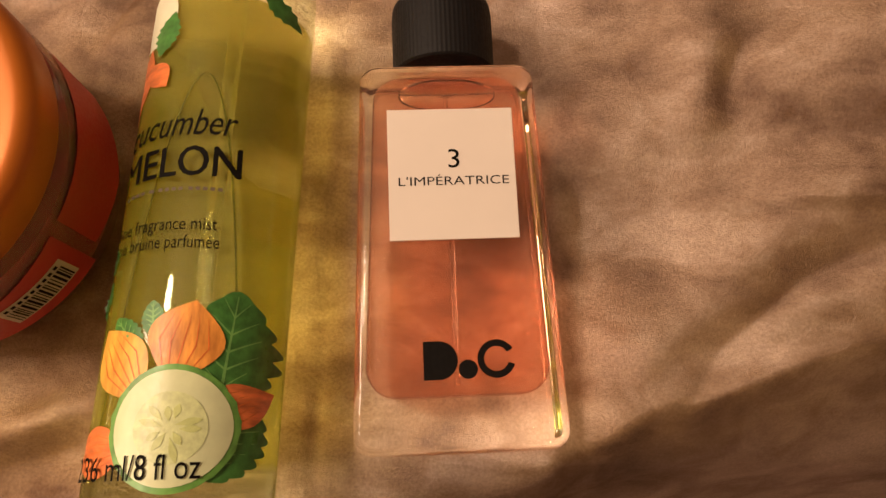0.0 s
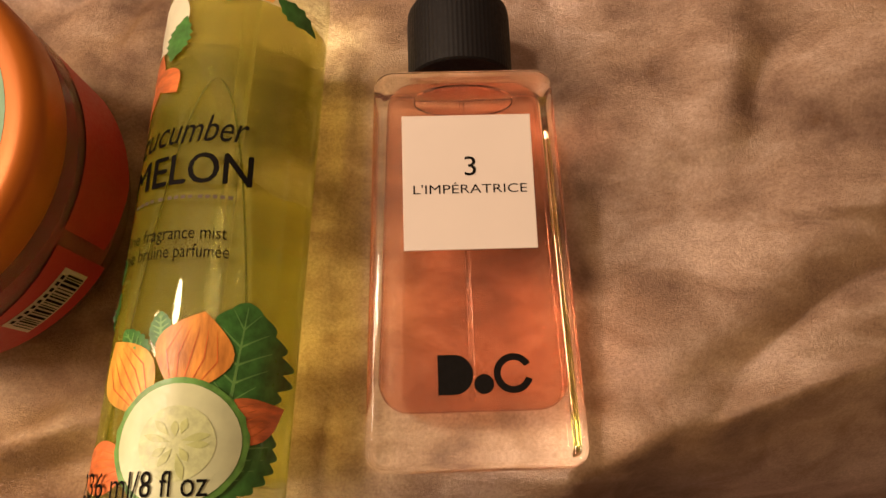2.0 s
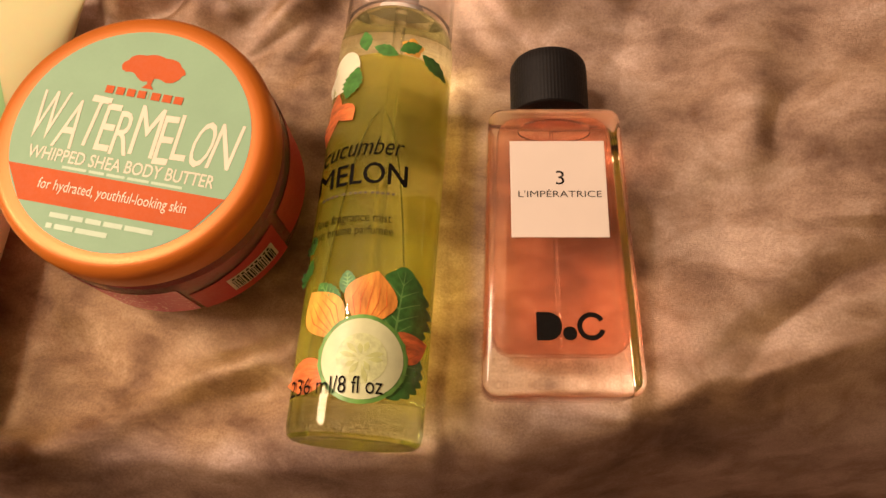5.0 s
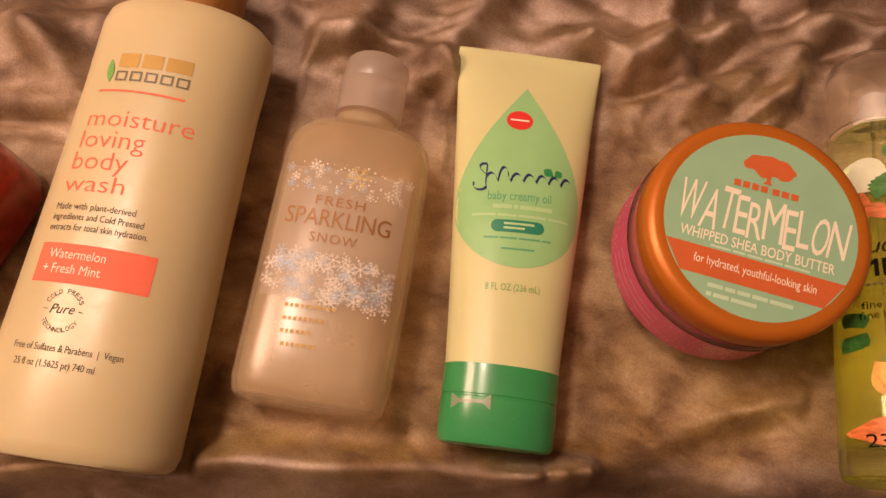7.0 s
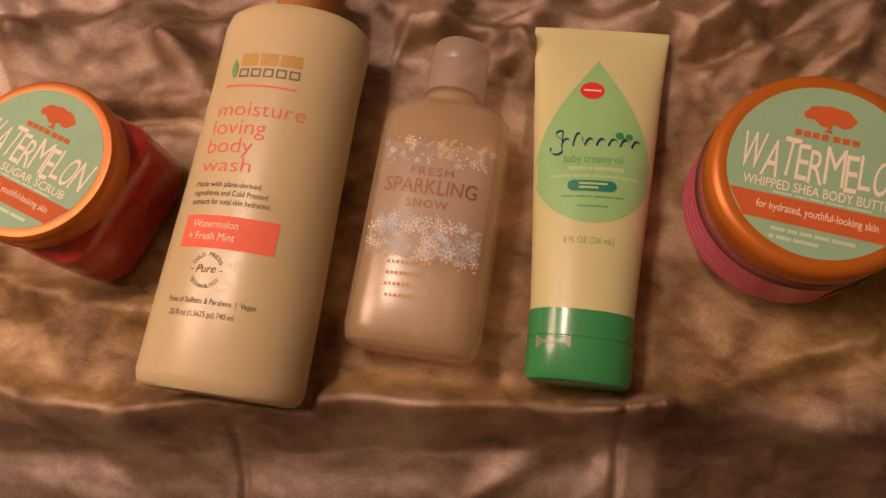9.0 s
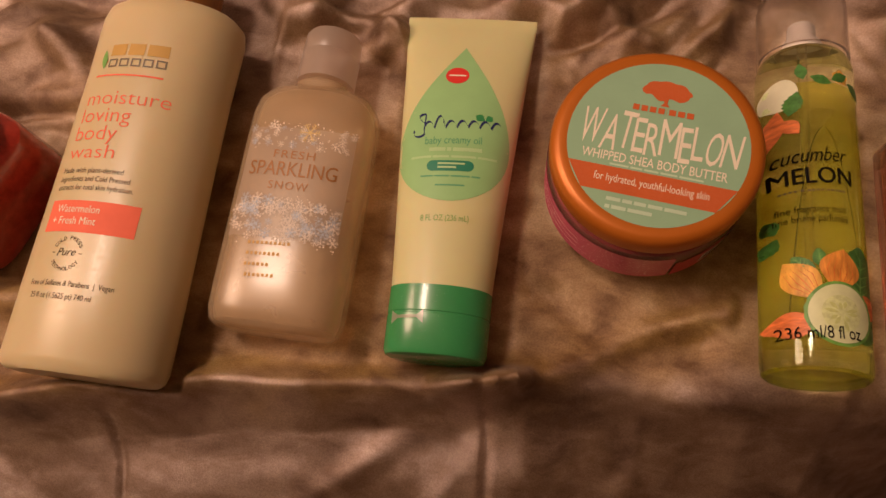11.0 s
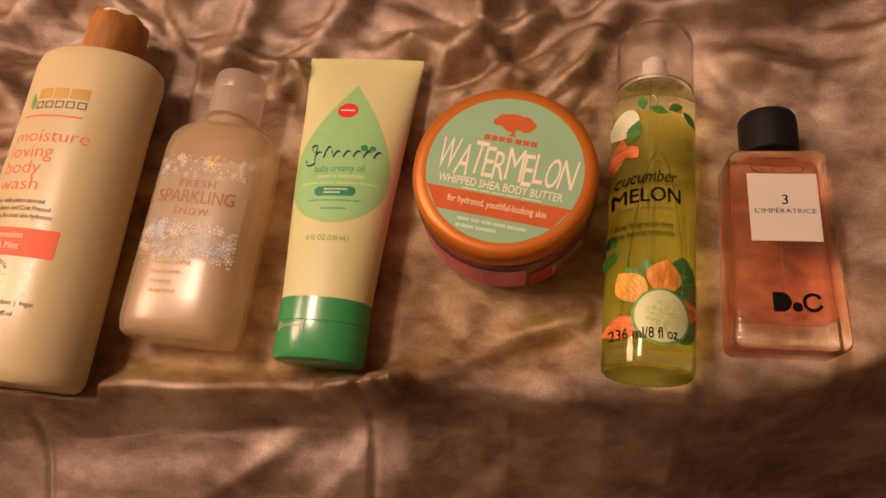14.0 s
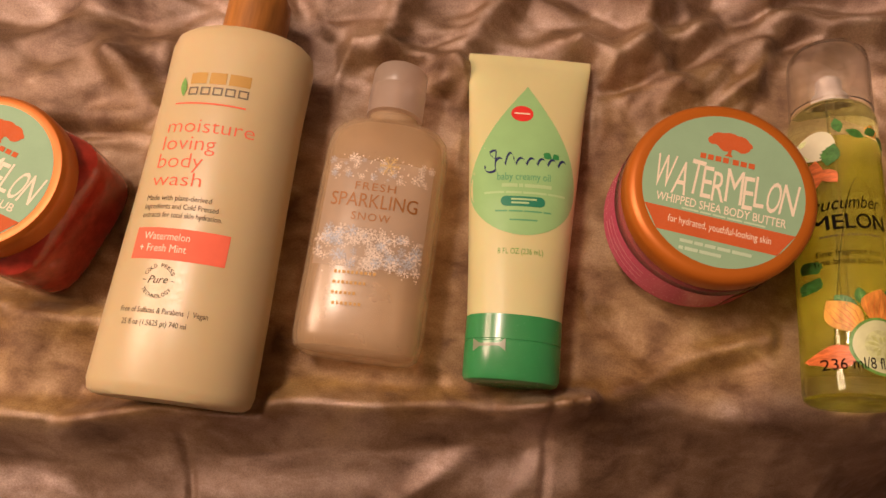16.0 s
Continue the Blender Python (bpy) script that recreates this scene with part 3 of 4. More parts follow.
def mist_bottle():
    th = thing("mist_bottle", 0.0736, 0.0, 0.0, 0.0, "clear round bottle of yellow green mist with fruit print", "mist bottle", "toiletries in a row", -4.2)
    r, zc = 0.0221, 0.0221
    c = (0, 0, zc)
    shell = [(0.001, -0.0625), (0.0170, -0.0638), (0.0200, -0.0640), (0.0215, -0.0628), (r, -0.0600), (r, 0.0850), (0.0215, 0.0900), (0.0199, 0.0940), (0.0170, 0.0962), (0.0115, 0.0972), (0.0115, 0.1000)]
    body = part("body", lathe(shell, "y", c, 96), MIST_SHELL, th)
    level = lambda y: 0.0206 - math.tan(radians(4.2)) * (0.0475 - y)
    bm = lathe([(0.001, -0.0478), (0.0150, -0.0484), (0.0194, -0.0470), (0.0210, -0.0440)] + [(0.0210, -0.044 + 0.0023 * k) for k in range(1, 41)] + [(0.0210, 0.0715), (0.001, 0.0715)], "y", c, 192)
    for v in bm.verts:
        if v.co.y < 0.0475:
            v.co.z = min(v.co.z, zc + level(v.co.y) - 0.0003)
    part("liquid", bm, MIST, th, "yellow green fragrance liquid")
    # the rim of the level liquid, below the air at the raised foot of the bottle
    edge = []
    for k in range(40):
        y = 0.0474 - 0.0905 * (k / 39) ** 2
        edge.append((math.sqrt(max(0.0206 ** 2 - level(y) ** 2, 0.0007 ** 2)), y))
    for side in (1, -1):
        strip = [[(side * (a - 0.0005), p), (side * a, p), (side * b, q), (side * (b - 0.0005), q)] for (a, p), (b, q) in zip(edge, edge[1:])]
        lay("liquid_rim", flat(strip), MENISCUS, th, lambda x, y: zc + math.sqrt(max(0.0207 ** 2 - x * x, 0)), lift=0.0, longest=0.006, label="dark rim of the liquid round the bubble")
    part("pump_collar", lathe([(0.0092, 0.0985), (0.0095, 0.0990), (0.0092, 0.1065), (0.0086, 0.1075), (0.0068, 0.1077)], "y", c, 72, 36, 0.02), SILVER, th, "grey ribbed pump collar")
    part("spray_head", lathe([(0.0068, 0.1060), (0.0066, 0.1170), (0.0056, 0.1182), (0.0026, 0.1185), (0.0026, 0.1205), (0.0004, 0.1207)], "y", c, 48), SILVER, th, "grey spray head")
    part("dip_tube", lathe([(0.0014, -0.045), (0.0014, 0.097)], "y", c, 12), CLEAR_CAP, th)
    part("cap", lathe([(0.0212, 0.0955), (0.0213, 0.1250), (0.0205, 0.1310), (0.0180, 0.1345), (0.0120, 0.1362), (0.0005, 0.1366), (0.0005, 0.1354), (0.0118, 0.1350), (0.0170, 0.1333), (0.0193, 0.1303), (0.0201, 0.1250), (0.0200, 0.0955)], "y", c, 72, closed=False), CLEAR_CAP, th, "clear plastic overcap")

    def over(x, y):
        q = min(abs(x), r * 0.995)
        return zc + math.sqrt(r * r - q * q)

    lay("lettering", words("cucumber", 0.0295, 0.0070, 0.0, 0.35), BLACK_INK, th, over, -0.0200, 0.0285, 3)
    lay("lettering", words("MELON", 0.0318, 0.0078, 0.0), BLACK_INK, th, over, -0.0206, 0.0181, 2, lift=0.00034)
    lay("lettering", words("MELON", 0.0318, 0.0078, 0.0), BLACK_INK, th, over, -0.0209, 0.0179, 2)
    tagged(lay("brand_line", bars([[0.0011] * 4 + [0.0001, 0.0013, 0.0001] + [0.0011] * 4 + [0.0001] + [0.0011] * 5], 0.0009, 0.003, 0.0006), GREY_INK, th, over, -0.0180, 0.0142, 2), kind="stuff")
    lay("lettering", words("fine fragrance mist", 0.0265, 0.0032), BLACK_INK, th, over, -0.0192, 0.0042, 2)
    lay("lettering", words("fine bruine parfumée", 0.0280, 0.0032), BLACK_INK, th, over, -0.0198, -0.0003, 2)
    def mint_leaf(length, width, turn, x, y):
        """A broad mint leaf with round teeth, and its veins."""
        pts = []
        for i in range(105):
            t = i / 104
            side = 1 if t < 0.5 else -1
            u = 2 * t if t < 0.5 else 2 - 2 * t
            w = width / 2 * math.sin(math.pi * u ** 0.82) ** 0.62 * (1 + 0.20 * abs(math.sin(u * 6.5 * math.pi)))
            pts.append((side * w, length * u))
        veins = [[(-0.0004, 0), (0.0004, 0), (0.0001, length * 0.95), (-0.0001, length * 0.95)]]
        for k in range(1, 6):
            for side in (1, -1):
                y0 = length * 0.15 * k
                x1, y1 = side * width * 0.36 * math.sin(math.pi * (0.15 * k + 0.1)), y0 + length * 0.16
                veins.append([(0, y0), (0, y0 + 0.0006), (x1, y1 + 0.0002), (x1, y1)][::side])
        c0, s0 = math.cos(radians(turn)), math.sin(radians(turn))
        place = lambda poly: [(x + c0 * p - s0 * q, y + s0 * p + c0 * q) for p, q in poly]
        return place(pts[:-1]), [place(v) for v in veins]

    def streaks(length, width, turn, x, y, count=5):
        """Fine darker veins that run along a petal."""
        c0, s0 = math.cos(radians(turn)), math.sin(radians(turn))
        out = []
        for k in range(count):
            off = (k / (count - 1) - 0.5) * width * 0.62
            line = [(off * 0.25 - 0.00008, length * 0.08), (off * 0.25 + 0.00008, length * 0.08), (off + 0.00016, length * 0.52), (off * 0.62, length * 0.86), (off - 0.00016, length * 0.52)]
            out.append([(x + c0 * p - s0 * q, y + s0 * p + c0 * q) for p, q in line])
        return out

    leaves = [mint_leaf(0.0270, 0.0165, -4, 0.0125, -0.0345), mint_leaf(0.0185, 0.0125, -28, 0.0105, -0.0500), mint_leaf(0.0150, 0.0100, 160, 0.0120, -0.0380), mint_leaf(0.0110, 0.0060, 42, -0.0060, -0.0230), mint_leaf(0.0080, 0.0050, 8, -0.0030, -0.0190)]
    petals = [(PETAL_YELLOW, 0.0215, 0.0145, 36, -0.0035, -0.0345, 0.55), (PETAL_RED, 0.0185, 0.0120, 98, -0.0040, -0.0435, 0.55), (PETAL, 0.0215, 0.0178, -10, 0.0022, -0.0320, 0.60), (PETAL_RED, 0.0155, 0.0108, -58, 0.0092, -0.0385, 0.55)]
    bunch = [("leaf_print", LEAF, [leaf for leaf, _ in leaves]), ("leaf_vein_print", LEAF_LIGHT, [v for _, veins in leaves for v in veins])]
    for ink, length, width, turn, x, y, tip in petals:
        bunch.append(("petal_print", ink, [petal_shape(length, width, turn, x, y, tip)]))
        bunch.append(("petal_vein_print", PETAL_VEIN, streaks(length, width, turn, x, y)))
    for n, (name, material, shapes) in enumerate(bunch):
        lay(name, flat(shapes), material, th, over, -0.0010, -0.0012, lift=0.00022 + 0.00007 * n, longest=0.003)
    cx, cy = 0.0026, -0.0406
    lay("cucumber_print", flat([[(x * (1 + 0.02 * math.sin(9 * i)), y) for i, (x, y) in enumerate(disc(0.0138, 40))]]), RIND, th, over, cx, cy, lift=0.0010, longest=0.003)
    lay("cucumber_print", flat([disc(0.0125, 40)]), FLESH, th, over, cx, cy, lift=0.0012, longest=0.003)
    lay("seed_print", flat([disc(0.0078, 30)]), FLESH_CORE, th, over, cx, cy, lift=0.0013, longest=0.003)
    seeds = [petal_shape(0.0034 + 0.0012 * (k % 3), 0.0017, a + 14 * math.sin(3 * k), (0.0012 + 0.0008 * (k % 2)) * math.cos(radians(a + 90)), (0.0012 + 0.0008 * (k % 2)) * math.sin(radians(a + 90)), 0.6, 8) for k, a in enumerate(range(10, 370, 36))]
    lay("seed_print", flat(seeds), SEED, th, over, cx, cy, lift=0.0014)
    lay("lettering", words("236 ml/8 fl oz", 0.0300, 0.0052), BLACK_INK, th, over, -0.0200, -0.0525, 3, lift=0.0016)
    lay("melon_print", flat([disc(0.0085, 30, rx=0.0065)]), MELON_WHITE, th, over, -0.0165, 0.066, lift=0.0004, longest=0.003)
    lay("petal_print", flat([petal_shape(0.020, 0.008, 170, -0.0175, 0.058, 0.5), petal_shape(0.010, 0.007, 215, -0.0160, 0.052)]), PETAL_RED, th, over, lift=0.0004, longest=0.003)
    lay("leaf_print", flat([petal_shape(0.013, 0.0075, 165, -0.0105, 0.066, 0.5, 14, 0.15), petal_shape(0.010, 0.005, 70, 0.004, 0.070, 0.5, 10, 0.1), petal_shape(0.009, 0.005, -60, 0.004, 0.072, 0.5, 10, 0.1), petal_shape(0.010, 0.006, -120, 0.012, 0.073, 0.5, 10, 0.15), petal_shape(0.009, 0.005, 10, -0.008, 0.072, 0.5, 10, 0.1)]), LEAF, th, over, lift=0.0007, longest=0.003)
    lay("flower_print", flat([petal_shape(0.0042, 0.0036, a, 0.0085, 0.0745, 0.6, 8) for a in range(0, 360, 72)]), PETAL_YELLOW, th, over, lift=0.0006)
    lay("leaf_print", flat([petal_shape(0.008, 0.0055, 20, -0.0190, -0.004, 0.5, 10, 0.12), petal_shape(0.009, 0.006, 150, -0.0185, -0.006, 0.5, 10, 0.12)]), LEAF, th, over, lift=0.0004, longest=0.003)
    return th


def brush_words(text, width, height, seed):
    """Hand-painted capitals: each letter has its own height, foot and lean."""
    rnd = random.Random(seed)
    share = {"W": 1.35, "A": 1.0, "T": 0.95, "E": 0.72, "R": 0.88, "M": 1.2, "L": 0.72, "O": 0.95, "N": 1.1}
    unit = width / sum(share[ch] + 0.04 for ch in text)
    joined, x = bmesh.new(), 0.0
    for ch in text:
        one = words(ch, unit * share[ch], height * rnd.uniform(0.90, 1.06))
        lean, foot, tilt = rnd.uniform(-0.03, 0.12), rnd.uniform(-0.08, 0.06) * height, rnd.uniform(-0.06, 0.06)
        for v in one.verts:
            v.co = (x + v.co.x + lean * v.co.y, foot + v.co.y + tilt * v.co.x, 0)
        me = bpy.data.meshes.new("letter")
        one.to_mesh(me)
        one.free()
        joined.from_mesh(me)
        bpy.data.meshes.remove(me)
        x += unit * (share[ch] + 0.04)
    return joined


def lid_print(lid, top, r, scale, line_words, line_width, turn):
    """The round mint label of a jar lid, its band, tree shape and lettering."""
    over = lambda x, y: top
    k = scale
    put = dict(parent=lid, over=over, turn=turn, longest=0.02)
    c, s = math.cos(radians(turn)), math.sin(radians(turn))
    at = lambda x, y: dict(x=k * (c * x - s * y), y=k * (s * x + c * y))
    lay("lid_label", flat([disc(r, 72)]), MINT, lift=0.0001, label="round mint green label", **put)
    yb, yt = -0.0262 * k, -0.0148 * k
    band = [(-math.sqrt(r * r - yt * yt), yt), (-math.sqrt(r * r - yb * yb), yb), (math.sqrt(r * r - yb * yb), yb), (math.sqrt(r * r - yt * yt), yt)]
    lay("label_band", flat([band]), BURNT, lift=0.0002, **put)
    crown = []
    for i in range(60):
        a = 2 * math.pi * i / 60
        lobe = 1 + 0.09 * abs(math.sin(4.5 * a + 0.6)) + 0.05 * math.sin(3 * a)
        x, y = 0.0098 * lobe * math.cos(a), 0.0062 * lobe * math.sin(a)
        crown.append((x, y if y > 0 else 0.42 * y + 0.0009 * math.sin(700 * x)))
    lay("tree_shape", flat([[(k * x, k * y) for x, y in crown]]), BURNT, lift=0.0002, **put, **at(0.0, 0.0235))
    lay("trunk_shape", flat([[(k * x, k * y) for x, y in [(-0.0020, -0.0060), (0.0020, -0.0060), (0.0008, -0.0045), (0.0012, -0.001), (-0.0010, -0.001), (-0.0006, -0.0045)]]]), BURNT, lift=0.00026, **put, **at(0.0, 0.0235))
    lay("brand_line", bars([[0.0027 * k] * 4 + [0.0001] + [0.0029 * k] * 3], 0.0027 * k, 0.01, 0.0009), BURNT, lift=0.0003, **put, **at(-0.0132, 0.0138))
    lay("lettering", brush_words("WATERMELON", 0.0675 * k, 0.0168 * k, 5), CREAM_INK, lift=0.0002, **put, **at(-0.0337, -0.0060))
    lay("lettering", words(line_words, line_width * k, 0.0042 * k, 0.008), CREAM_INK, lift=0.0002, **put, **at(-line_width / 2, -0.0120))
    lay("lettering", words("for hydrated, youthful-looking skin", 0.0480 * k, 0.0035 * k), CREAM_INK, lift=0.0003, **put, **at(-0.0235, -0.0215))
    lay("small_print", bars([[0.008 * k, 0.005 * k, 0.006 * k, 0.007 * k, 0.010 * k]], 0.0009 * k, 0.002), FAINT_MINT, lift=0.0002, **put, **at(-0.018, -0.0140))
    lay("small_print", bars([[0.006 * k, 0.004 * k, 0.005 * k, 0.006 * k, 0.009 * k], [0.002 * k, 0.006 * k, 0.010 * k]], 0.0016 * k, 0.0035 * k), FAINT_MINT, lift=0.0002, **put, **at(-0.0165, -0.0300))


def butter_jar():
    th = thing("body_butter_jar", -0.0020, 0.0255, 0.0, 0.0, "low round pink butter jar with copper orange lid", "cosmetic jar", "toiletries in a row")
    part("jar_body", lathe([(0.001, 0.0008), (0.036, 0.0), (0.0395, 0.0010), (0.0428, 0.0040), (0.0445, 0.0090), (0.0455, 0.0140), (0.0457, 0.0400), (0.0450, 0.0440), (0.0436, 0.0462), (0.0425, 0.0500)], "z", n=96), JAR_CLEAR, th, "clear plastic jar wall")
    part("butter", lathe([(0.001, 0.0020), (0.036, 0.0018), (0.0405, 0.0050), (0.0428, 0.0090), (0.0440, 0.0140), (0.0442, 0.0400), (0.001, 0.0402)], "z", n=96), PINK, th, "pink body butter")

    def wrap(a0, a1, low, high, name, material, label, r=0.0460):
        n = 40
        pts = [[(r * math.cos(radians(a0 + (a1 - a0) * i / n)), r * math.sin(radians(a0 + (a1 - a0) * i / n)), low(i / n) + (high(i / n) - low(i / n)) * j / 2) for i in range(n + 1)] for j in range(3)]
        bm = bmesh.new()
        grid = [[bm.verts.new(p) for p in row] for row in pts]
        for a, b in zip(grid, grid[1:]):
            for i in range(n):
                bm.faces.new((a[i], a[i + 1], b[i + 1], b[i]))
        return part(name, bm, material, th, label)

    wrap(110, 288, lambda u: 0.0135, lambda u: 0.0385 + 0.0012 * math.sin(u * 9), "side_label", PINK_LABEL, "glossy pink printed label")
    wrap(290, 336, lambda u: 0.0125, lambda u: 0.0310 + 0.0075 * u, "side_label", RED_LABEL, "red printed label")
    wrap(341, 400, lambda u: 0.0135 + 0.010 * max(0.4 - u, 0), lambda u: 0.0395, "side_label", RED_LABEL, "red printed label")
    wrap(306, 331, lambda u: 0.0180, lambda u: 0.0300, "barcode_field", PAPER, "white barcode field", 0.0462)
    a = 307.5
    rnd = random.Random(4)
    while a < 329:
        w = rnd.choice((0.35, 0.6, 0.9))
        wrap(a, a + w, lambda u: 0.0190, lambda u: 0.0270, "barcode_bar", BLACK_INK, "", 0.0464)
        a += w + rnd.choice((0.4, 0.7))
    for k in range(9):  # the figures above the bars, too small to read
        wrap(308 + 2.4 * k, 309.4 + 2.4 * k, lambda u: 0.0278, lambda u: 0.0292, "barcode_bar", BLACK_INK, "", 0.0464)
    for k in range(3):
        wrap(190, 232, lambda u, k=k: 0.0205 + 0.005 * k, lambda u, k=k: 0.0211 + 0.005 * k, "small_print", PINK_INK, "", 0.0462)
    lid = part("lid", lathe([(0.0443, 0.0472), (0.0452, 0.0476), (0.0455, 0.0488), (0.0455, 0.0558), (0.0449, 0.0586), (0.0434, 0.0602), (0.0414, 0.0608), (0.0392, 0.0606), (0.001, 0.0606)], "z", n=128), COPPER, th, "satin copper orange screw lid")
    lid_print(lid, 0.0606, 0.0383, 1.0, "WHIPPED SHEA BODY BUTTER", 0.0610, -7.0)
    return th


def scrub_jar():
    th = thing("sugar_scrub_jar", -0.3480, -0.0090, 0.0, -18.0, "square red sugar scrub jar with round copper orange lid", "cosmetic jar", "toiletries in a row")
    def sq(a, z, p=4.6):
        return [(u, v, z) for u, v in oval(a, a, 96, p)]
    part("jar_body", rings([sq(0.028, 0.0008), sq(0.0345, 0.0), sq(0.0372, 0.0012), sq(0.0388, 0.0045), sq(0.0392, 0.0100), sq(0.0392, 0.0390), sq(0.0386, 0.0435), sq(0.0372, 0.0465, 3.6), sq(0.0365, 0.0480, 2.6), sq(0.0360, 0.0510, 2.0)]), RED_SCRUB, th, "glossy red see-through jar full of scrub")
    lid = part("lid", lathe([(0.0388, 0.0490), (0.0398, 0.0495), (0.0401, 0.0510), (0.0401, 0.0585), (0.0395, 0.0612), (0.0381, 0.0627), (0.0364, 0.0630), (0.0352, 0.0628), (0.001, 0.0628)], "z", n=128), COPPER, th, "satin copper orange screw lid")
    lid_print(lid, 0.0628, 0.0344, 0.91, "SHEA SUGAR SCRUB", 0.0560, 0.0)
    return th


def lotion_tube():
    th = thing("lotion_tube", -0.0915, 0.0, 0.0, 1.6, "pale yellow squeeze tube with green drop print and green cap", "squeeze tube", "toiletries in a row")
    st = [(0.1150, 0.0348, 0.0010), (0.1110, 0.0349, 0.0018), (0.1070, 0.0345, 0.0034), (0.095, 0.0335, 0.0068), (0.075, 0.0318, 0.0105), (0.050, 0.0300, 0.0138), (0.020, 0.0277, 0.0162), (-0.010, 0.0255, 0.0172), (-0.0405, 0.0236, 0.0176)]
    ease = 0.0006
    lift_y = lambda y: float(np.interp(y, [0.060, 0.075, 0.095, 0.107, 0.117], [0.0, 0.0004, 0.0030, 0.0060, 0.0088]))  # the flat end stands off the cloth
    part("tube_body", loft_y([(y, 0, b + ease + lift_y(y), a, b) for y, a, b in st] + [(-0.0412, 0, 0.0182, 0.022, 0.016)], 2.25, 72), TUBE, th, "pale yellow soft plastic")

    def over(x, y):
        ys = [s[0] for s in st][::-1]
        a = float(np.interp(y, ys, [s[1] for s in st][::-1]))
        b = float(np.interp(y, ys, [s[2] for s in st][::-1]))
        q = min(abs(x) / a, 0.985)
        return b + ease + float(np.interp(y, ys, [lift_y(v) for v in ys])) + b * (1 - q ** 2.25) ** (1 / 2.25)

    cap = part("cap", loft_y([(-0.0400, 0, 0.0182, 0.0228, 0.0168), (-0.0402, 0, 0.0182, 0.0240, 0.0180), (-0.0520, 0, 0.0182, 0.0240, 0.0180), (-0.0524, 0, 0.0182, 0.0236, 0.0176), (-0.0530, 0, 0.0182, 0.0236, 0.0176), (-0.0534, 0, 0.0182, 0.0240, 0.0180), (-0.0690, 0, 0.0182, 0.0238, 0.0178), (-0.0712, 0, 0.0182, 0.0228, 0.0168), (-0.0720, 0, 0.0182, 0.0205, 0.0145)], 2.25, 72), GREEN_CAP, th, "glossy green flip cap")
    bow = [(-0.0075, -0.0030), (-0.0045, -0.0006), (0.0045, -0.0006), (0.0075, -0.0030), (0.0075, 0.0032), (0.0045, 0.0008), (-0.0045, 0.0008), (-0.0075, 0.0032)]
    lay("seal_sticker", flat([bow]), FROST_CAP, th, lambda x, y: 0.0182 + 0.0181 * (1 - min(abs(x) / 0.0241, 0.985) ** 2.25) ** (1 / 2.25), -0.0125, -0.0555, 2, lift=0.0005, label="clear tamper seal sticker")
    drop = []
    for i in range(60):
        t = 2 * math.pi * i / 60
        w = 0.0362 * math.sin(t) * math.sin(t / 2) ** 1.15
        drop.append((w, 0.0 + 0.0460 * (1 + math.cos(t))))
    lay("drop_print", flat([drop]), DROP, th, over, -0.0008, 0.0005, lift=0.00012, longest=0.003, label="green water drop print")
    lay("seal_print", flat([disc(0.0053, 30, rx=0.0060)]), RED_INK, th, over, -0.0033, 0.0732, lift=0.00024)
    lay("seal_bar", flat([rect(0.0085, 0.0009, -0.0042, -0.0004)]), CREAM_INK, th, over, -0.0033, 0.0732, lift=0.00034)
    line = [(-0.0190 + 0.0030 * math.cos(radians(a)), -0.0038 + 0.0026 * math.sin(radians(a))) for a in range(150, 331, 12)]
    line += [(-0.0168 + 0.0006 * u, -0.0040 + 0.0105 * u) for u in (0.1, 0.3, 0.5, 0.7, 0.9, 1.0)] + [(-0.0180, 0.0066), (-0.0195, 0.0056), (-0.0192, 0.0040), (-0.0165, 0.0010)]
    for k in range(290):
        a, tall = 0.14 * k, 32 < k < 66
        line.append((-0.0158 + 0.000124 * k - 0.0006 * math.cos(a), (0.0019 + 0.0016 * tall) * math.sin(a) + 0.0014 * tall))
    above = [(x - 0.0003, y + 0.0006) for x, y in line]
    below = [(x + 0.0003, y - 0.0006) for x, y in line]
    stroke = [[below[k], below[k + 1], above[k + 1], above[k]] for k in range(len(line) - 1)]
    lay("brand_script", flat(stroke), NAVY, th, over, 0.0005, 0.0425, 3, lift=0.00024, label="navy blue printed shapes")
    lay("leaf_print", flat([petal_shape(0.0055, 0.0045, 60, 0.0135, 0.0455, 0.6), petal_shape(0.0045, 0.004, -50, 0.0135, 0.0455, 0.6)]), GREEN_CAP, th, over, lift=0.00024)
    lay("lettering", words("baby creamy oil", 0.0275, 0.0042), TEAL_SOFT, th, over, -0.0145, 0.0305, 3, lift=0.00024)
    lay("small_print", bars([[0.008, 0.002, 0.014]], 0.0020, 0.003), DROP_PALE, th, over, -0.0120, 0.0265, 2, lift=0.00024)
    lay("small_print", bars([[0.010, 0.008, 0.012, 0.009]], 0.0012, 0.003), DROP_PALE, th, over, -0.0205, 0.0225, 2, lift=0.00024)
    pill = [(0.0085 + 0.0028 * math.cos(radians(a)), 0.0028 * math.sin(radians(a))) for a in range(-90, 91, 18)] + [(-0.0085 - 0.0028 * math.cos(radians(a)), -0.0028 * math.sin(radians(a))) for a in range(-90, 91, 18)]
    lay("pill_print", flat([pill]), TEAL, th, over, -0.0008, 0.0188, 2, lift=0.00024)
    lay("small_print", bars([[0.013], [0.009]], 0.0010, 0.0020), DROP_PALE, th, over, -0.0068, 0.0192, 2, lift=0.00034)
    lay("small_print", bars([[0.006, 0.007, 0.009, 0.004]], 0.0008, 0.003), TEAL_SOFT, th, over, -0.0145, 0.0125, 2, lift=0.00024)
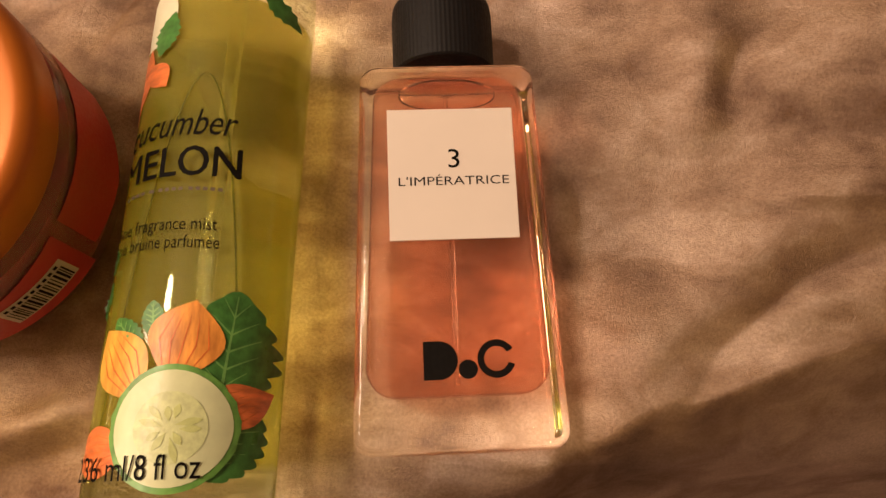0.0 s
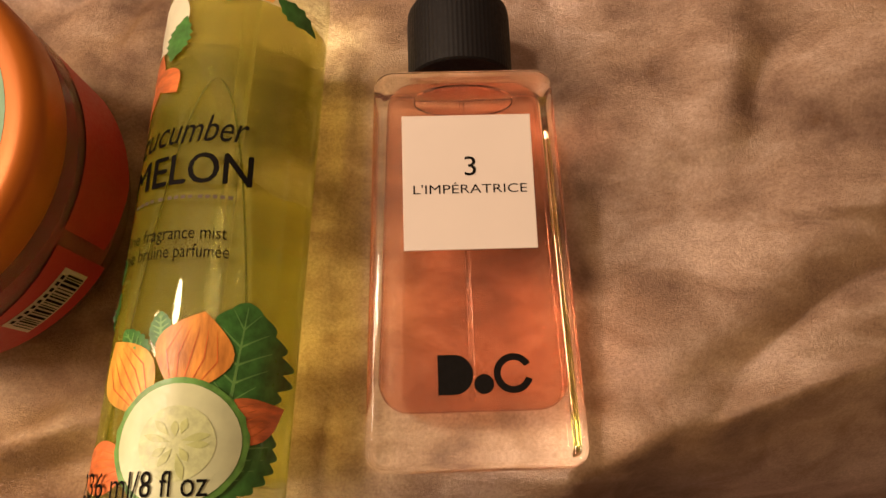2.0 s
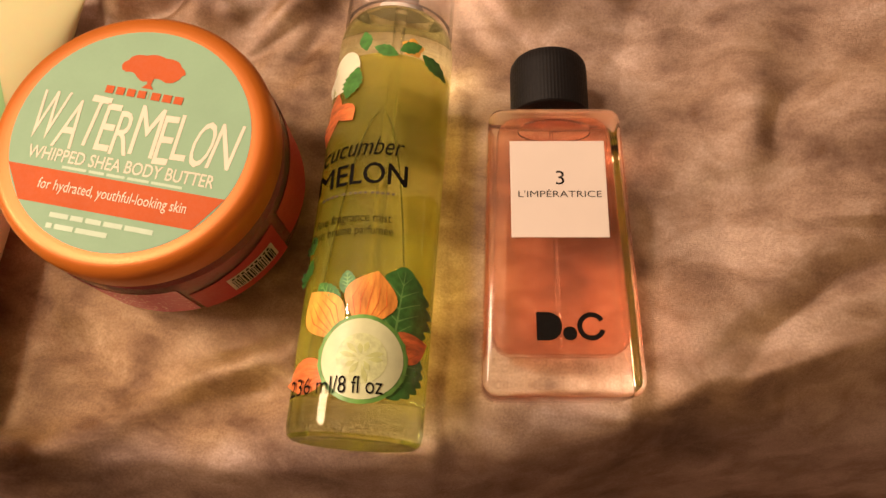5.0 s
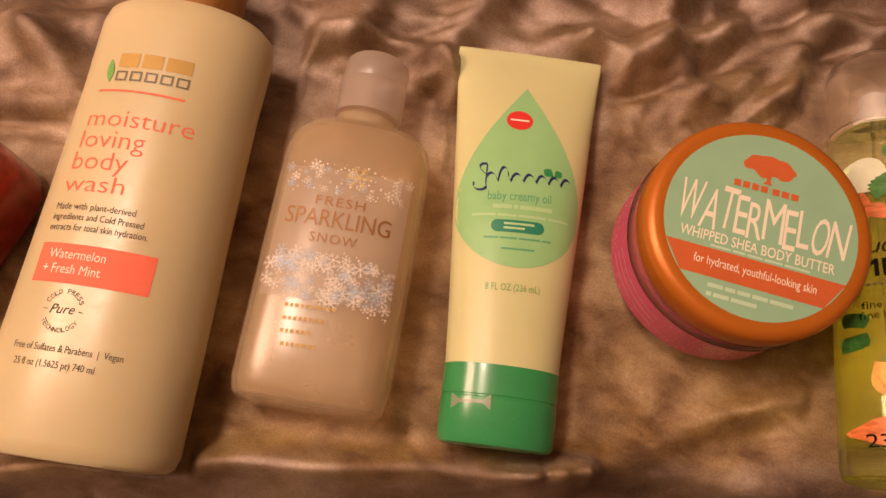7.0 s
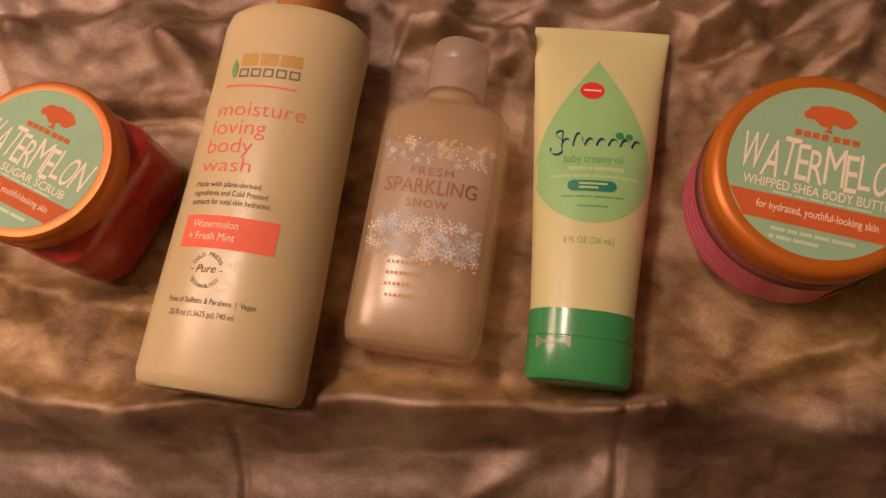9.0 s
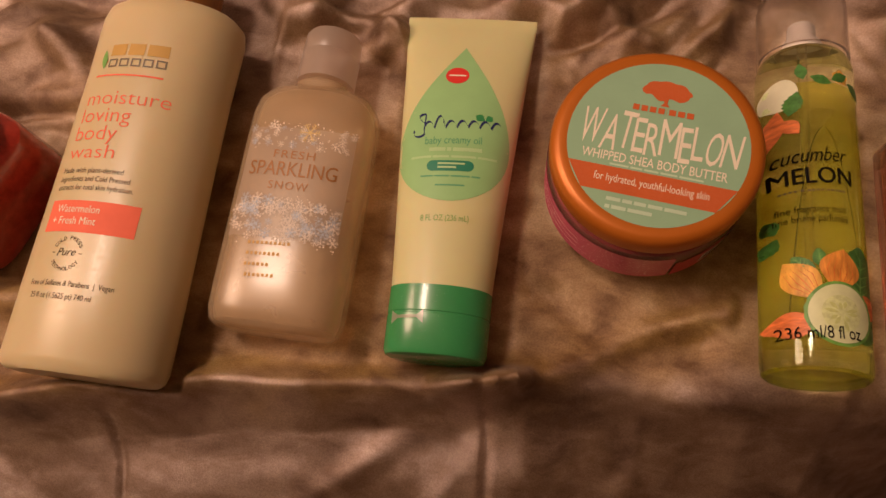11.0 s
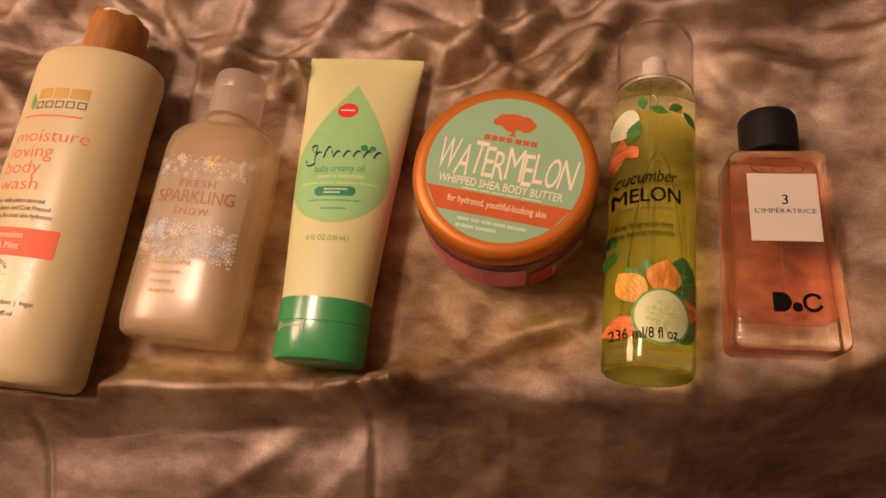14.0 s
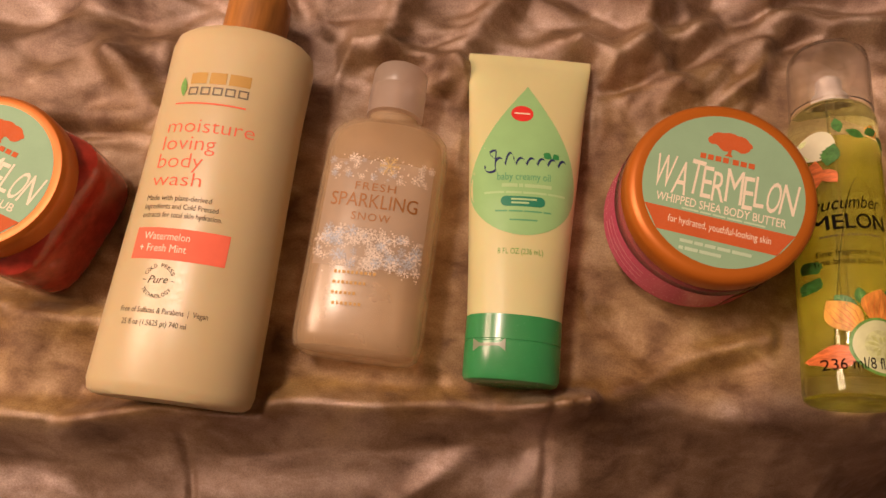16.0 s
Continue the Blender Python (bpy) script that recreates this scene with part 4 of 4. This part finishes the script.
    lay("small_print", bars([[0.014]], 0.0008, 0.003), TEAL_SOFT, th, over, -0.0070, 0.0080, 2, lift=0.00024)
    lay("lettering", words("8 FL OZ (236 mL)", 0.0225, 0.0030), LEAF_LIGHT, th, over, -0.0118, -0.0100, 2, lift=0.00014)
    return th


def flake(r, x, y, spin, arms=6, branch=True):
    out = []
    for k in range(arms):
        a = radians(spin + 360 * k / arms)
        c, s = math.cos(a), math.sin(a)
        def tr(p):
            return (x + c * p[0] - s * p[1], y + s * p[0] + c * p[1])
        w = r * 0.07
        out.append([tr(p) for p in [(0, -w), (r, -w * 0.5), (r, w * 0.5), (0, w)]])
        if branch:
            for f in (0.5, 0.75):
                for sg in (1, -1):
                    out.append([tr(p) for p in [(r * f, 0), (r * (f + 0.06), 0), (r * (f + 0.24), sg * r * 0.24), (r * (f + 0.16), sg * r * 0.26)]])
    return out


def gel_bottle():
    th = thing("shower_gel_bottle", -0.1660, 0.0, 0.0, -0.6, "frosted clear shower gel bottle with snowflake print and copper lettering", "gel bottle", "toiletries in a row")
    st = [(-0.0690, 0.024, 0.012), (-0.0685, 0.0275, 0.0150), (-0.0660, 0.0305, 0.0175), (-0.0600, 0.0320, 0.0190), (-0.045, 0.0322, 0.0192), (0.020, 0.0322, 0.0192), (0.040, 0.0320, 0.0190), (0.0480, 0.0305, 0.0180), (0.0530, 0.0265, 0.0160), (0.0555, 0.0200, 0.0140), (0.0565, 0.0145, 0.0125), (0.0600, 0.0135, 0.0125)]
    zc = 0.0192
    part("bottle_body", loft_y([(y, 0, zc, a, b) for y, a, b in st], 3.0, 80), FROST, th, "frosted clear plastic")
    part("gel", loft_y([(max(y, -0.0655) if y < 0 else y - 0.0012, 0, zc, a - 0.0022, b - 0.0020) for y, a, b in st[1:-2]], 3.0, 80), GEL, th, "clear beige gel")
    part("air_pocket", loft_y([(-0.0625, -0.0015, zc + 0.0125, 0.0180, 0.0020), (-0.0610, -0.0015, zc + 0.0125, 0.0215, 0.0030), (-0.0550, -0.0015, zc + 0.0125, 0.0238, 0.0034), (-0.030, -0.0015, zc + 0.0130, 0.0225, 0.0030), (-0.010, -0.001, zc + 0.0135, 0.0200, 0.0024), (0.004, 0, zc + 0.0140, 0.0150, 0.0018), (0.012, 0, zc + 0.0145, 0.0070, 0.0010)], 2.6, 64), BUBBLE, th, "pale air pocket above the gel")
    part("neck", lathe([(0.0120, 0.0560), (0.0120, 0.0640)], "y", (0, 0, zc), 48), FROST, th)
    cap = part("cap", lathe([(0.0140, 0.0620), (0.0151, 0.0622), (0.0151, 0.0780), (0.01485, 0.0783), (0.01485, 0.0788), (0.0150, 0.0791), (0.0147, 0.0890), (0.0135, 0.0908), (0.0110, 0.0915), (0.0005, 0.0916)], "y", (0, 0, zc), 80), FROST_CAP, th, "frosted round flip cap")

    def over(x, y):
        q = min(abs(x) / 0.0322, 0.985)
        return zc + 0.0192 * (1 - q ** 3.0) ** (1 / 3.0)

    rnd = random.Random(11)
    haze, white, blue = [], [], []
    for k in range(150):
        x = rnd.uniform(-0.0255, 0.0255)
        edge = rnd.random()
        y = rnd.uniform(-0.0275, -0.0075) if edge < 0.72 else rnd.uniform(0.0190, 0.0305)
        r = rnd.uniform(0.0009, 0.0034) * (1.0 if edge < 0.72 else 0.75)
        (blue if rnd.random() < 0.28 else white).extend(flake(r, x, y, rnd.uniform(0, 60)))
    for k in range(120):
        x, y = rnd.uniform(-0.026, 0.026), rnd.choice((rnd.uniform(-0.031, -0.006), rnd.uniform(0.018, 0.032)))
        white.append(disc(rnd.uniform(0.0002, 0.0005), 6, x, y))
    lay("frosted_panel", flat([rect(0.0530, 0.0560, -0.0265, -0.0270)]), HAZE, th, over, lift=0.0001, longest=0.003, label="pale frosted print panel")
    for shapes, ink, up, words_for in ((white, FLAKE, 0.0002, "white snowflake print"), (blue, FLAKE_BLUE, 0.00026, "silvery blue snowflakes"), (flake(0.0052, 0.0040, 0.0270, 0), FLAKE_GOLD, 0.0003, "gold foil snowflake")):
        tagged(lay("flake_print", flat(shapes), ink, th, over, lift=up, longest=0.006, label=words_for), kind="stuff")
    lay("lettering", words("FRESH", 0.0205, 0.0040, 0.0, 0, 1.15), FOIL, th, over, -0.0115, 0.0130, -0.5, lift=0.0003)
    lay("lettering", words("SPARKLING", 0.0435, 0.0072, 0.0), FOIL, th, over, -0.0226, 0.0040, -0.5, lift=0.0003)
    lay("lettering", words("SNOW", 0.0195, 0.0040, 0.0, 0, 1.2), FOIL, th, over, -0.0110, -0.0030, -0.5, lift=0.0003)
    lay("small_print", bars([[0.0013, 0.001, 0.0014, 0.0011, 0.0013, 0.0011, 0.0014, 0.0013, 0.001, 0.0013], [0.0014, 0.0011, 0.0013, 0.001, 0.0013, 0.0012, 0.0013, 0.001], [0.0012, 0.001, 0.0013, 0.0013, 0.0011, 0.0013]], 0.0015, 0.0052, 0.0009), GOLD_INK, th, over, -0.0145, -0.0310, 2, lift=0.00022)
    lay("small_print", bars([[0.0013, 0.001, 0.0013, 0.0012, 0.0013, 0.0011, 0.0013]], 0.0015, 0.0052, 0.0009), GOLD_INK, th, over, -0.0130, -0.0465, 2, lift=0.00022)
    return th


def wash_bottle():
    th = thing("body_wash_bottle", -0.2502, 0.0, 0.0, 0.0, "large cream plastic body wash bottle with coral lettering and wooden cap", "wash bottle", "toiletries in a row")
    st = [(-0.1010, 0.033, 0.0200), (-0.1005, 0.0360, 0.0232), (-0.0985, 0.0385, 0.0252), (-0.0940, 0.0398, 0.0264), (-0.060, 0.0394, 0.0265), (0.0, 0.0380, 0.0265), (0.050, 0.0374, 0.0265), (0.074, 0.0379, 0.0266), (0.0820, 0.0380, 0.0264), (0.0878, 0.0368, 0.0254), (0.0912, 0.0332, 0.0225), (0.0922, 0.0250, 0.0170)]
    st = [(y, a, b * 0.97) for y, a, b in st]
    zc = 0.0259
    part("bottle_body", loft_y([(y, 0, zc, a, b) for y, a, b in st], 2.05, 96), CREAM, th, "cream white plastic")
    rnd = random.Random(3)
    bm = lathe([(0.0165, 0.0905), (0.0172, 0.0910), (0.0172, 0.1120), (0.0170, 0.1185), (0.0164, 0.1205), (0.0150, 0.1200), (0.0005, 0.1195)], "y", (0.002, 0, zc), 72)
    for v in bm.verts:
        if v.co.y > 0.1183:
            v.co.y += 0.0022 * noise.noise((v.co.x * 160, 3.0, v.co.z * 160)) + 0.0006 * noise.noise((v.co.x * 700, 1.0, v.co.z * 700))
    part("cap", bm, WOOD, th, "orange brown wooden cap with a rough rim")
    chip = [[((0.0150 - 0.002 * (y > 0.122)) * math.cos(a) + 0.002, y + rnd.uniform(0, 0.0022) * (y > 0.122), zc + (0.0150 - 0.002 * (y > 0.122)) * math.sin(a)) for a in [2 * math.pi * i / 40 for i in range(40)]] for y in (0.1205, 0.1225)]
    part("cap_insert", rings(chip), WHITE, th, "white inner plug of the cap")

    def over(x, y):
        ys = [p[0] for p in st]
        half, high = float(np.interp(y, ys, [p[1] for p in st])), float(np.interp(y, ys, [p[2] for p in st]))
        q = min(abs(x) / half, 0.985)
        return zc + high * (1 - q ** 2.05) ** (1 / 2.05)

    lay("brand_block", flat([rect(0.0085, 0.0062, 0.0, 0), rect(0.0085, 0.0062, 0.0100, 0), rect(0.0105, 0.0062, 0.0200, 0)]), GOLD_INK, th, over, 0.0009 - 0.0170, 0.0545, 1, lift=0.00016, longest=0.0015, label="gold printed shapes")
    lay("brand_line", flat([rect(w, h, dx + 0.0064 * k, dy) for k in range(5) for w, h, dx, dy in ((0.0050, 0.0008, 0, 0), (0.0050, 0.0008, 0, 0.0037), (0.0008, 0.0029, 0, 0.0008), (0.0008, 0.0029, 0.0042, 0.0008))]), GREY_SHAPE, th, over, 0.0009 - 0.0170, 0.0482, 1, lift=0.00016, longest=0.0015)
    lay("leaf_print", flat([petal_shape(0.011, 0.0035, 8, -0.0186, 0.0475)]), LEAF_LIGHT, th, over)
    lay("rule_print", flat([rect(0.0365, 0.0009)]), CORAL, th, over, 0.0009 - 0.0230, 0.0432, 0, lift=0.00016, longest=0.0015)
    for text, w, y, x in (("moisture", 0.0435, 0.0275, -0.0235), ("loving", 0.0275, 0.0180, -0.0240), ("body", 0.0235, 0.0085, -0.0245), ("wash", 0.0255, -0.0010, -0.0250)):
        lay("lettering", words(text, w, 0.0068 if text in ("moisture", "wash") else 0.0075, -0.011), CORAL, th, over, x + 0.0009, y, 1.0, lift=0.00016, longest=0.0015)
    for k, (text, w) in enumerate((("Made with plant-derived", 0.0330), ("ingredients and Cold Pressed", 0.0370), ("extracts for total skin hydration.", 0.0395))):
        lay("lettering", words(text, w, 0.0027), GREY_INK, th, over, 0.0009 - 0.0255, -0.0085 - 0.0043 * k, 0.5, lift=0.00016, longest=0.0015)
    lay("band_print", flat([rect(0.0455, 0.0155)]), CORAL, th, over, 0.0009 - 0.0262, -0.0378, 0, lift=0.00014, longest=0.0015, label="coral red band")
    lay("lettering", words("Watermelon", 0.0230, 0.0036), CREAM_INK, th, over, 0.0009 - 0.0215, -0.0282, 0, lift=0.00028, longest=0.0015)
    lay("lettering", words("+ Fresh Mint", 0.0235, 0.0036), CREAM_INK, th, over, 0.0009 - 0.0225, -0.0340, 0, lift=0.00028, longest=0.0015)
    cx, cy = -0.0081, -0.0480
    for text, start, step, flip in (("COLD PRESS", 152, -13.5, 1), ("TECHNOLOGY", 214, 12.5, -1)):
        for k, ch in enumerate(text):
            if ch == " ":
                continue
            a = start + step * k
            x, y = cx + 0.0074 * math.cos(radians(a)), cy + 0.0074 * math.sin(radians(a))
            turn, half = (a - 90 if flip > 0 else a + 90), (0.0003 if ch == "I" else 0.0007)
            ca, sa = math.cos(radians(turn)), math.sin(radians(turn))
            lay("lettering", words(ch, 2 * half, 0.0018), GREY_INK, th, over, x - half * ca + 0.0009 * sa, y - half * sa - 0.0009 * ca, turn, lift=0.00016)
    lay("lettering", words("Pure", 0.0098, 0.0036, 0.0, 0.35), GREY_INK, th, over, cx - 0.0050, cy - 0.0014, 3, lift=0.00016, longest=0.0015)
    lay("seal_tick", flat([rect(0.0018, 0.0003, -0.0078, 0), rect(0.0018, 0.0003, 0.0062, 0)]), GREY_INK, th, over, cx, cy, lift=0.00016, longest=0.0015)
    lay("lettering", words("Free of Sulfates & Parabens  |  Vegan", 0.0415, 0.0026), GREY_INK, th, over, 0.0009 - 0.0245, -0.0632, 0, lift=0.00016, longest=0.0015)
    lay("lettering", words("25 fl oz (1.5625 pt) 740 ml", 0.0310, 0.0026), GREY_INK, th, over, 0.0009 - 0.0225, -0.0690, 0, lift=0.00016, longest=0.0015)
    return th


perfume_bottle()
mist_bottle()
butter_jar()
lotion_tube()
gel_bottle()
wash_bottle()
scrub_jar()
